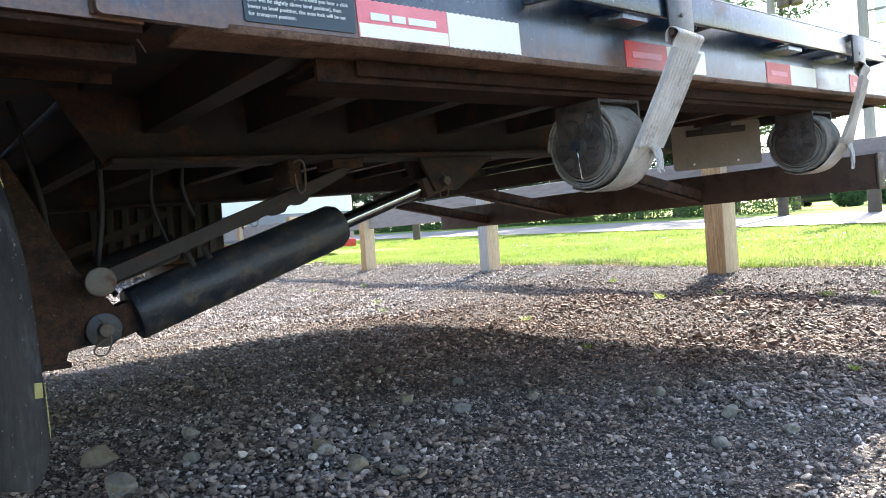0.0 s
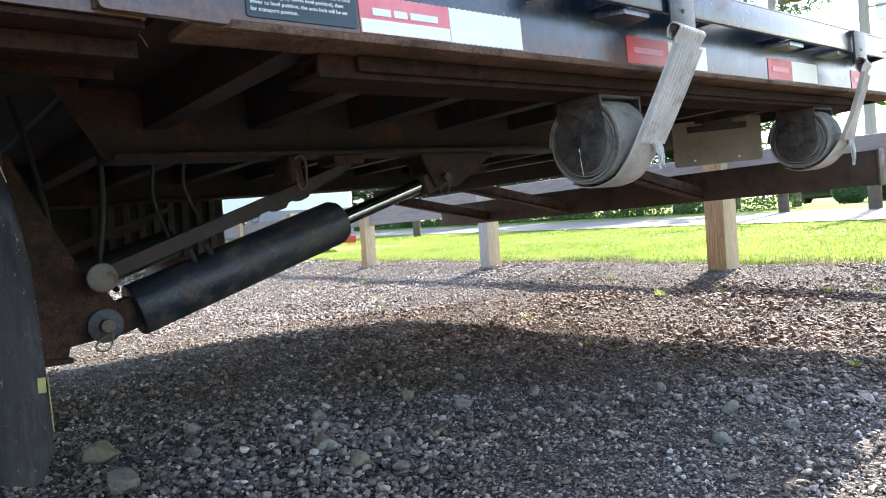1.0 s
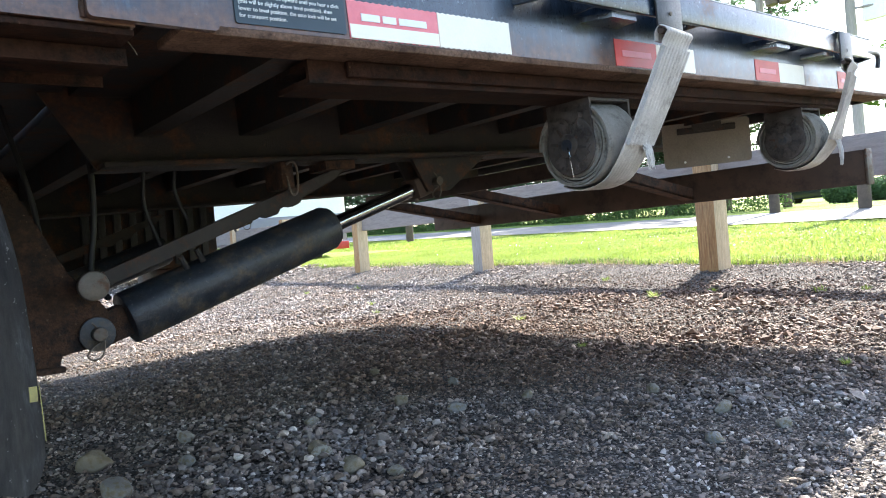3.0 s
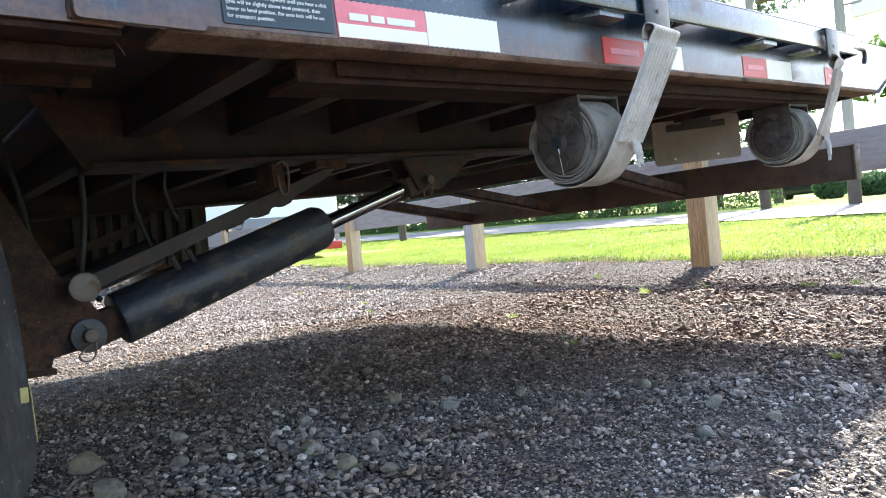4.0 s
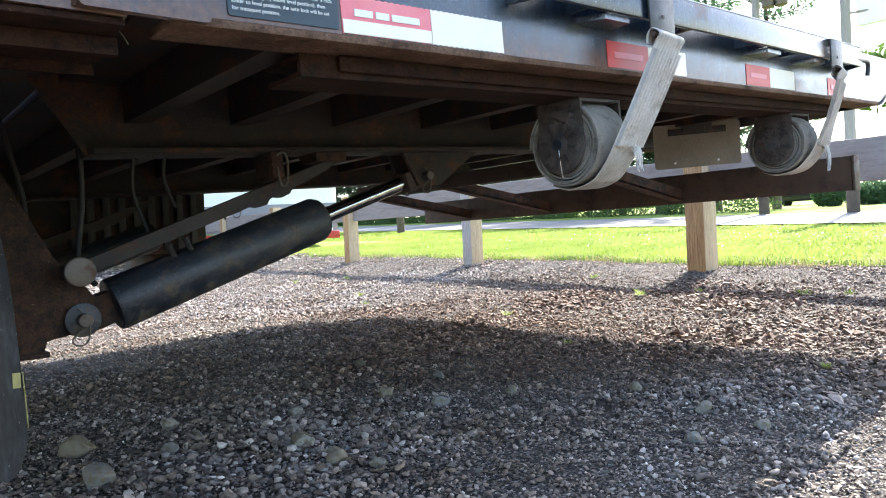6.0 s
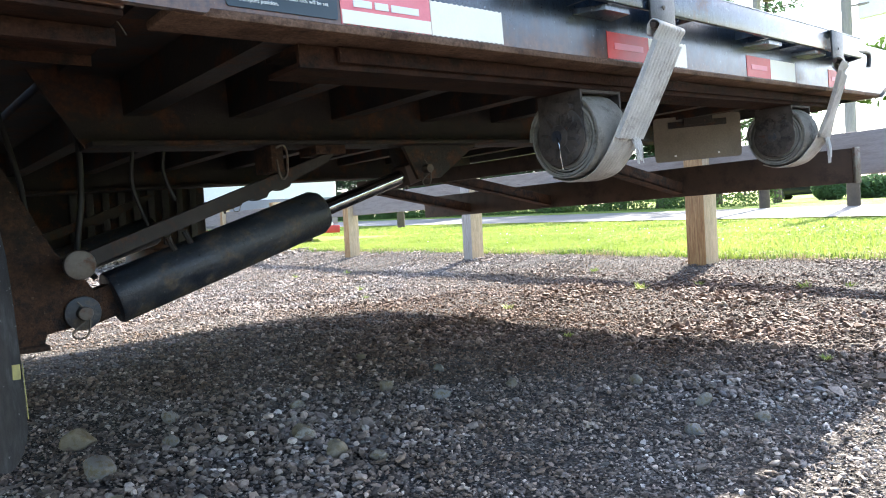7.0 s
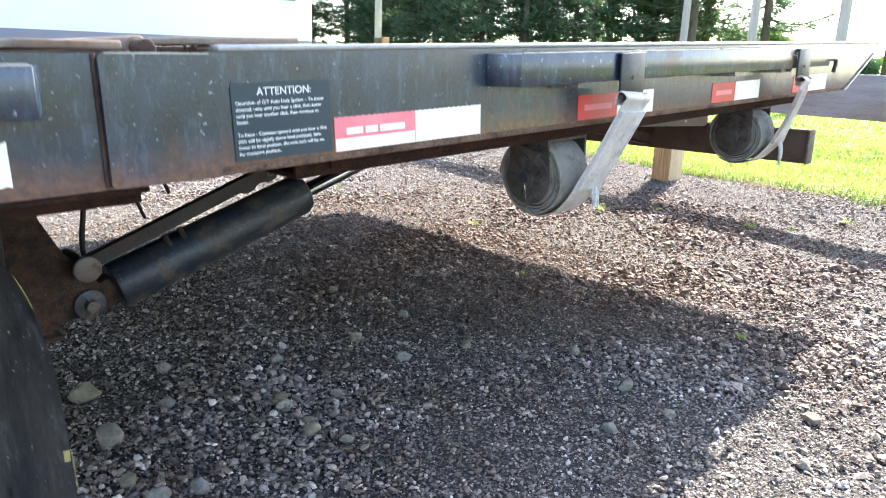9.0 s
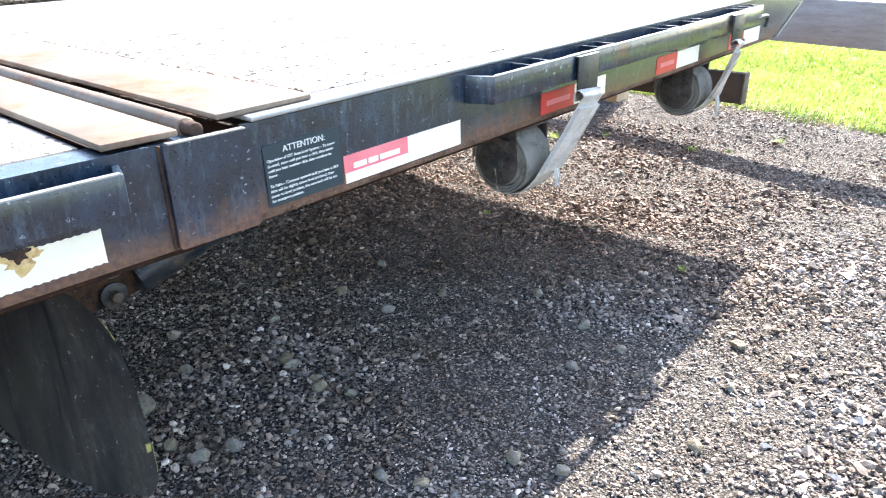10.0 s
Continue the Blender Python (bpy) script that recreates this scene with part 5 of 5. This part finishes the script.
leaf_heap("roadside_brush", brush, M_LEAF, "bright green weeds and brush under the pines", "brush", 5, 0.055, kind="stuff")


def shrub(az, dist, rad, hgt):
    a = radians(az)
    x, y = -0.46 + dist * math.cos(a), -0.66 + dist * math.sin(a)
    pts = [(x, y, gz(x, y) + hgt * 0.5, rad, hgt * 0.55, 5000)]
    leaf_heap("round_shrub", pts, M_NEEDLE, "dense round clipped dark green shrub beyond the road", "shrub", int(az * 10), 0.07, "shrubs beyond the road")


shrub(18.9, 34, 0.72, 1.05)
shrub(16.2, 35, 0.85, 1.0)


def far_tree(az, dist, rad, hgt, seed):
    a = radians(az)
    r = random.Random(seed)
    x, y = -0.46 + dist * math.cos(a), -0.66 + dist * math.sin(a)
    z = gz(x, y)
    t = thing("leafy_tree", "distant round-crowned leafy tree", "tree", (x, y, z), "distant trees")
    part("trunk", rod((x, y, z - 0.2), (x, y, z + hgt * 0.6), rad * 0.09, rad * 0.04, seg=8), M_BARK, t)
    pts = [(x + r.uniform(-1, 1) * rad * 0.55, y + r.uniform(-1, 1) * rad * 0.55, z + hgt * r.uniform(0.42, 0.85), rad * r.uniform(0.35, 0.6), rad * r.uniform(0.3, 0.5), 220) for _ in range(9)]
    cr = leaf_heap("crown", pts, M_LEAF, "", "", seed, rad * 0.09)
    cr.parent = t
    cr.matrix_parent_inverse = t.matrix_basis.inverted()
    return t


for az, dist, rad, hgt, sd in ((60.5, 60, 2.6, 5.2, 1), (58.6, 62, 2.2, 4.8, 2), (62.8, 66, 2.8, 5.0, 3), (14.5, 45, 3.2, 9.5, 4), (22.6, 150, 4.5, 6, 5), (21.6, 160, 4.0, 5, 6), (24.6, 120, 3.5, 5, 7)):
    far_tree(az, dist, rad, hgt, sd)

woods = []
for k in range(260):
    a = radians(rng.uniform(-15, 100))
    d = rng.uniform(330, 420)
    x, y = d * math.cos(a), d * math.sin(a)
    woods.append((x, y, gz(x, y) + 3, rng.uniform(6, 11), rng.uniform(3.5, 6), 60))
leaf_heap("far_woods", woods, M_LEAF, "hazy line of woods on the horizon", "woods", 8, 1.6, kind="stuff")


# ---- parked car ----
def build_car():
    a = radians(20.4)
    d = 46
    x, y = -0.46 + d * math.cos(a), -0.66 + d * math.sin(a)
    z = gz(x, y)
    t = thing("parked_car", "small dark blue-grey car parked on the far grass", "car", (x, y, z))
    m = Matrix.Translation((x, y, z)) @ Matrix.Rotation(a + radians(75), 4, "Z")
    body = prism([(-2.0, 0.25), (2.0, 0.25), (2.05, 0.6), (1.9, 0.82), (1.0, 0.92), (0.45, 1.38), (-1.1, 1.42), (-1.75, 0.95), (-2.05, 0.85)], 1, -0.85, 0.85, bev=0.06)
    part("body", body, M_CARPAINT, t, m=m)
    part("window", prism([(0.9, 0.93), (0.42, 1.32), (-1.05, 1.35), (-1.55, 0.95)], 1, -0.87, 0.87), M_GREYBAND, t, m=m)
    for u in (-1.3, 1.3):
        for v in (-0.86, 0.68):
            part("wheel", rod((u, v, 0.31), (u, v + 0.18, 0.31), 0.31, seg=20, bev=0.03), M_RUBBER, t, m=m)
    return t


build_car()


# ---- grass ----
def build_grass():
    r = np.random.default_rng(21)
    n1, n2 = 110000, 22000
    s = np.concatenate([3.93 + 4.1 * r.random(n1) ** 1.25, 8 + 5.5 * r.random(n2)])
    y = np.concatenate([r.uniform(-2.5, 11, n1), r.uniform(-2, 24, n2)])
    keep = s > 3.93 + 0.22 * (0.5 + 0.5 * np.sin(y * 2.3 + 1.4 * np.sin(y * 5.1))) * r.random(len(s))
    s, y = s[keep], y[keep]
    n = len(s)
    x = s + 0.11 * y
    z = height(x, y)
    clump = 0.75 * r.random(n) + 0.55 * np.sin(x * 3.1 + 2 * np.sin(y * 1.3)) * np.sin(y * 2.7 + x)
    L = (0.024 + 0.038 * r.random(n) ** 1.6) * (0.9 + 0.2 * clump) * np.where(s > 8, 1.1, 1.0)
    W = 0.0030 * (1 + 0.5 * r.random(n)) * np.where(s > 8, 4.0, np.where(s > 5.5, 2.0, 1.2))
    a = r.uniform(0, math.tau, n)
    dx, dy = np.cos(a), np.sin(a)
    bend = r.uniform(0.15, 0.75, n)
    base = np.stack([x, y, z], 1)
    side = np.stack([-dy * W, dx * W, 0 * W], 1)
    mid = base + np.stack([dx * L * bend * 0.3, dy * L * bend * 0.3, L * 0.6], 1)
    tip = base + np.stack([dx * L * bend, dy * L * bend, L * (1.0 - 0.35 * bend)], 1)
    v = np.stack([base - side, base + side, mid + side * 0.7, mid - side * 0.7, tip], 1).reshape(-1, 3)
    i = np.arange(n) * 5
    faces = np.concatenate([np.stack([i, i + 1, i + 2, i + 3], 1)]).tolist() + np.stack([i + 3, i + 2, i + 4], 1).tolist()
    me = bpy.data.meshes.new("grass")
    me.from_pydata(v.tolist(), [], faces)
    me.materials.append(M_GRASS)
    return tagged(new("grass", me), "sunlit mown green grass on the verge", "grass", kind="stuff")


build_grass()


def build_fringe():
    """Dry and dark tufts along the edge between gravel and turf."""
    r = np.random.default_rng(77)
    for mat, n, label in ((M_WEED_DARK, 5200, "dark ragged weeds at the gravel's edge"), (M_DRY, 2200, "dry straw-coloured grass at the gravel's edge")):
        c = r.integers(0, 150, n)
        cs, cy = 3.90 + 0.26 * r.random(150), r.uniform(-2.5, 9, 150)
        s_, y = cs[c] + r.normal(0, 0.05, n), cy[c] + r.normal(0, 0.07, n)
        x = s_ + 0.11 * y
        base = np.stack([x, y, height(x, y) - 0.002], 1)
        a, L = r.uniform(0, math.tau, n), r.uniform(0.02, 0.07, n)
        d = np.stack([np.cos(a), np.sin(a), np.zeros(n)], 1)
        w = np.stack([-np.sin(a), np.cos(a), np.zeros(n)], 1) * 0.0022
        up = np.array([0, 0, 1.0])
        bend = r.uniform(0.2, 1.0, n)[:, None]
        mid = base + d * L[:, None] * bend * 0.35 + up * L[:, None] * 0.6
        tip = base + d * L[:, None] * bend + up * (L[:, None] * (1 - 0.45 * bend))
        v = np.stack([base - w, base + w, mid + w, mid - w, tip], 1).reshape(-1, 3)
        i = np.arange(n) * 5
        me = bpy.data.meshes.new("weeds")
        me.from_pydata(v.tolist(), [], np.stack([i, i + 1, i + 2, i + 3], 1).tolist() + np.stack([i + 3, i + 2, i + 4], 1).tolist())
        me.materials.append(mat)
        tagged(new("weeds", me), label, "weeds", kind="stuff")


build_fringe()


def build_clover():
    """Small white clover heads dotted through the grass."""
    r = np.random.default_rng(15)
    bm = bmesh.new()
    for k in range(80):
        s_, y = r.uniform(4.9, 9.0), r.uniform(-2, 7)
        x = s_ + 0.11 * y
        bmesh.ops.create_icosphere(bm, subdivisions=1, radius=0.006 + 0.005 * r.random(), matrix=Matrix.Translation((x, y, gz(x, y) + r.uniform(0.03, 0.06))))
    return tagged(mesh_ob("clover_flowers", bm, M_PRINT), "white clover heads dotted through the grass", "flowers", kind="stuff")


build_clover()


# ---- weeds in the gravel ----
def weed(x, y, size, seed):
    r = random.Random(seed)
    bm = bmesh.new()
    z = gz(x, y)
    for k in range(30):
        a = r.uniform(0, math.tau)
        L = size * r.uniform(0.5, 1.0)
        d = Vector((math.cos(a), math.sin(a), r.uniform(0.3, 1.2))).normalized()
        card(bm, Vector((x + r.uniform(-0.3, 0.3) * size, y + r.uniform(-0.3, 0.3) * size, z + 0.01)), d, Vector((0, 0, 1)), L, L * r.uniform(0.06, 0.15))
    return tagged(mesh_ob("weed", bm, M_GRASS), "small green weed sprouting in the gravel", "weed", "weeds in the gravel")


for k, (x, y, size) in enumerate(((1.98, 1.60, 0.05), (2.75, 1.35, 0.07), (3.02, 0.62, 0.06), (3.10, 0.45, 0.05), (2.05, 2.9, 0.05), (1.55, 0.9, 0.03), (2.35, 3.4, 0.05), (3.3, 5.0, 0.06), (2.9, 5.3, 0.06),
                                  (3.0, 1.15, 0.04), (3.5, 2.2, 0.06), (3.45, 0.3, 0.06), (1.52, 0.0, 0.03))):
    weed(x, y, size, k)


# ---- stones ----
def stone_shape(seed, sub=1):
    r = np.random.default_rng(seed)
    bm = bmesh.new()
    bmesh.ops.create_icosphere(bm, subdivisions=sub, radius=1.0)
    v = np.array([p.co[:] for p in bm.verts])
    f = np.array([[q.index for q in face.verts] for face in bm.faces])
    bm.free()
    for _ in range(5):                                  # chip flat facets
        n = r.normal(size=3)
        n /= np.linalg.norm(n)
        d = v @ n
        lim = r.uniform(0.45, 0.8)
        v = v - np.clip(d - lim, 0, None)[:, None] * n
    v = v * (1 + 0.12 * r.normal(size=(len(v), 1)))
    return v, f


ROCKS = ((-0.108, 0.840, 0.034), (-0.133, 0.608, 0.034), (0.616, 0.545, 0.021), (1.035, 0.279, 0.020), (0.945, 0.050, 0.022), (0.335, 0.745, 0.018), (0.816, 1.172, 0.020),
         (0.604, 0.752, 0.024), (2.40, 0.73, 0.024), (0.215, 0.498, 0.020), (0.85, 0.82, 0.020), (0.236, 0.28, 0.014), (0.815, 0.50, 0.018), (0.896, -0.10, 0.016), (-0.131, 0.355, 0.022),
         (0.088, 0.015, 0.017), (0.085, 0.867, 0.022), (0.224, 0.525, 0.022), (0.724, -0.048, 0.018), (-0.154, 0.434, 0.020), (-0.059, 0.333, 0.020), (0.203, 0.357, 0.022),
         (0.218, 0.400, 0.018), (0.13, -0.06, 0.016), (0.325, -0.154, 0.022), (0.358, -0.251, 0.018), (0.929, -0.39, 0.018), (0.02, 0.68, 0.018), (0.62, -0.43, 0.02), (1.15, -0.33, 0.02))
ROCK_SHAPES = []
for k in range(6):
    rr = np.random.default_rng(40 + k)
    bm = bmesh.new()
    bmesh.ops.create_icosphere(bm, subdivisions=4, radius=1.0)
    planes = [(Vector(rr.normal(size=3)).normalized(), rr.uniform(0.50, 0.86)) for _ in range(9)]
    for v in bm.verts:
        p = v.co.copy()
        for q, lim in planes:
            d = p.dot(q)
            if d > lim:
                p -= q * (d - lim) * 0.75
        p *= 1 + 0.16 * noise.noise(p * 1.3 + Vector((k * 7.1, 0, 3))) + 0.03 * noise.noise(p * 5.0 + Vector((k, 2, 1)))
        v.co = Vector((p.x * 1.1, p.y * (0.82 + 0.05 * (k % 3)), p.z * 0.78))
    ROCK_SHAPES.append(bm_mesh("stone", bm, M_ROCK, True))
for k, (x, y, r) in enumerate(ROCKS):
    ob = new("stone", ROCK_SHAPES[k % 6])
    ob.matrix_basis = pose(x, y, gz(x, y) + r * 0.45, 0, 0, 77 * k) @ Matrix.Scale(r, 4)
    tagged(ob, "rounded pale loose stone lying on the gravel", "stone", "loose stones")


def chip_shape(seed):
    """An eight-faced chip of stone."""
    r = np.random.default_rng(seed)
    v = np.array([(1, 0, 0), (-1, 0, 0), (0, 1, 0), (0, -1, 0), (0, 0, 1), (0, 0, -1)], float)
    v = v * r.uniform(0.85, 1.15, (6, 1)) + r.normal(0, 0.22, (6, 3))
    f = np.array([(0, 2, 4), (2, 1, 4), (1, 3, 4), (3, 0, 4), (2, 0, 5), (1, 2, 5), (3, 1, 5), (0, 3, 5)])
    return v, f


def build_gravel(name, n, seed, area, size, label, chips=False):
    """area(r, n) gives places; size(r, n) gives radii. One joined mesh of faceted stones."""
    r = np.random.default_rng(seed)
    x, y = area(r, n)
    lot = x - 0.11 * y < 4.08
    x, y = x[lot], y[lot]
    n = len(x)
    rad = size(r, n)
    rad = rad * (0.80 + 0.45 * np.clip(np.sin(x * 3.3 + 1.7 * np.sin(y * 2.1)) * np.sin(y * 3.9 - 1.3 * np.sin(x * 1.7)) + 0.3, 0, 1))
    z = height(x, y) + rad * r.uniform(-0.1, 1.25, n) + 0.0060 * np.clip(np.sin(x * 31 + 3 * np.sin(y * 13)) * np.sin(y * 27 - 2 * np.sin(x * 17)), -0.3, 1)
    shapes = [chip_shape(s) for s in range(24)] if chips else [stone_shape(s, 1) for s in range(12)]
    pick = r.integers(0, len(shapes), n)
    vs, fs, off = [], [], 0
    for k, (v, f) in enumerate(shapes):
        idx = np.nonzero(pick == k)[0]
        m = len(idx)
        a = r.uniform(0, math.tau, m)
        t = r.uniform(-0.55, 0.55, m)
        sc = rad[idx][:, None] * np.stack([r.uniform(0.9, 1.3, m), r.uniform(0.75, 1.0, m), r.uniform(0.45, 0.85, m)], 1)
        p = v[None] * sc[:, None, :]
        ct, st = np.cos(t)[:, None], np.sin(t)[:, None]
        px, pz = p[..., 0] * ct - p[..., 2] * st, p[..., 0] * st + p[..., 2] * ct
        ca, sa = np.cos(a)[:, None], np.sin(a)[:, None]
        q = np.stack([px * ca - p[..., 1] * sa + x[idx][:, None], px * sa + p[..., 1] * ca + y[idx][:, None], pz + z[idx][:, None]], -1)
        vs.append(q.reshape(-1, 3))
        fs.append((f[None] + (np.arange(m) * len(v))[:, None, None] + off).reshape(-1, 3))
        off += m * len(v)
    v, f = np.concatenate(vs), np.concatenate(fs)
    me = bpy.data.meshes.new(name)
    me.vertices.add(len(v))
    me.vertices.foreach_set("co", v.ravel().astype(np.float32))
    me.loops.add(len(f) * 3)
    me.loops.foreach_set("vertex_index", f.ravel().astype(np.int32))
    me.polygons.add(len(f))
    me.polygons.foreach_set("loop_start", np.arange(0, len(f) * 3, 3, dtype=np.int32))
    me.update(calc_edges=True)
    me.shade_flat()
    me.materials.append(M_STONE)
    return tagged(new(name, me), label, "gravel", kind="stuff")


def near_area(r, n):
    return -0.48 + 2.5 * r.random(n), -0.95 + 2.75 * r.random(n)


def mid_area(r, n):
    s_ = r.uniform(-0.5, 4.3, n)
    y = r.uniform(-1.6, 3.4, n)
    x = s_ + 0.11 * y
    keep = ~((x < 1.85) & (y > -0.85) & (y < 1.7))
    return x[keep], y[keep]


def far_area(r, n):
    s_ = r.uniform(-0.7, 4.3, n)
    y = 3.2 + 5.4 * r.random(n) ** 1.2
    return s_ + 0.11 * y, y


build_gravel("gravel", 42000, 1, near_area, lambda r, n: 0.0028 + 0.0074 * r.random(n) ** 3.4, "loose grey and brown crushed gravel")
build_gravel("gravel", 46000, 2, mid_area, lambda r, n: 0.0036 + 0.0085 * r.random(n) ** 3.4, "loose grey and brown crushed gravel")
build_gravel("gravel", 86000, 11, mid_area, lambda r, n: 0.0032 + 0.0045 * r.random(n) ** 1.8, "sharp small chippings between the stones", True)
build_gravel("gravel", 62000, 12, far_area, lambda r, n: 0.0055 + 0.0075 * r.random(n) ** 2.2, "loose grey and brown crushed gravel", True)
build_gravel("gravel", 14000, 9, lambda r, n: (lambda y: (r.uniform(-1.2, 4.2, n) + 0.11 * y, y))(r.uniform(8.0, 24.0, n)), lambda r, n: 0.014 + 0.022 * r.random(n), "grey crushed gravel across the far lot", True)
build_gravel("gravel", 100000, 7, near_area, lambda r, n: 0.0020 + 0.0042 * r.random(n) ** 1.9, "sharp small chippings between the stones", True)
build_gravel("gravel", 520, 5, near_area, lambda r, n: 0.008 + 0.008 * r.random(n) ** 2.4, "coarser pale stones among the gravel")


def sunny_area(r, n):
    x, y = r.uniform(0.5, 3.5, n), r.uniform(-1.3, 3.2, n)
    keep = (x - 0.9 > 0.9 * (y + 0.35)) | (x > 1.5)
    return x[keep], y[keep]


build_gravel("gravel", 9000, 31, sunny_area, lambda r, n: 0.0065 + 0.0105 * r.random(n) ** 2.6, "coarse angular stones lying in the sun", True)


def damp_hollow(r, n):
    x, y = r.normal(1.25, 0.75, n), r.normal(1.35, 0.42, n)
    keep = (x > -0.1) & (y > 0.55)
    return x[keep], y[keep]


build_gravel("gravel", 3600, 41, damp_hollow, lambda r, n: 0.0075 + 0.0065 * r.random(n) ** 1.8, "damp brown lumps of soil-stained stone")


def open_lot(r, n):
    x, y = r.normal(0.6, 3.2, n), np.clip(r.normal(-0.8, 2.8, n), -9, 7.5)
    keep = (x < -0.75) | (y < -1.1)
    return x[keep], y[keep]


build_gravel("gravel", 36000, 21, open_lot, lambda r, n: 0.006 + 0.012 * r.random(n) ** 2.2, "scattered gravel over the open lot", True)
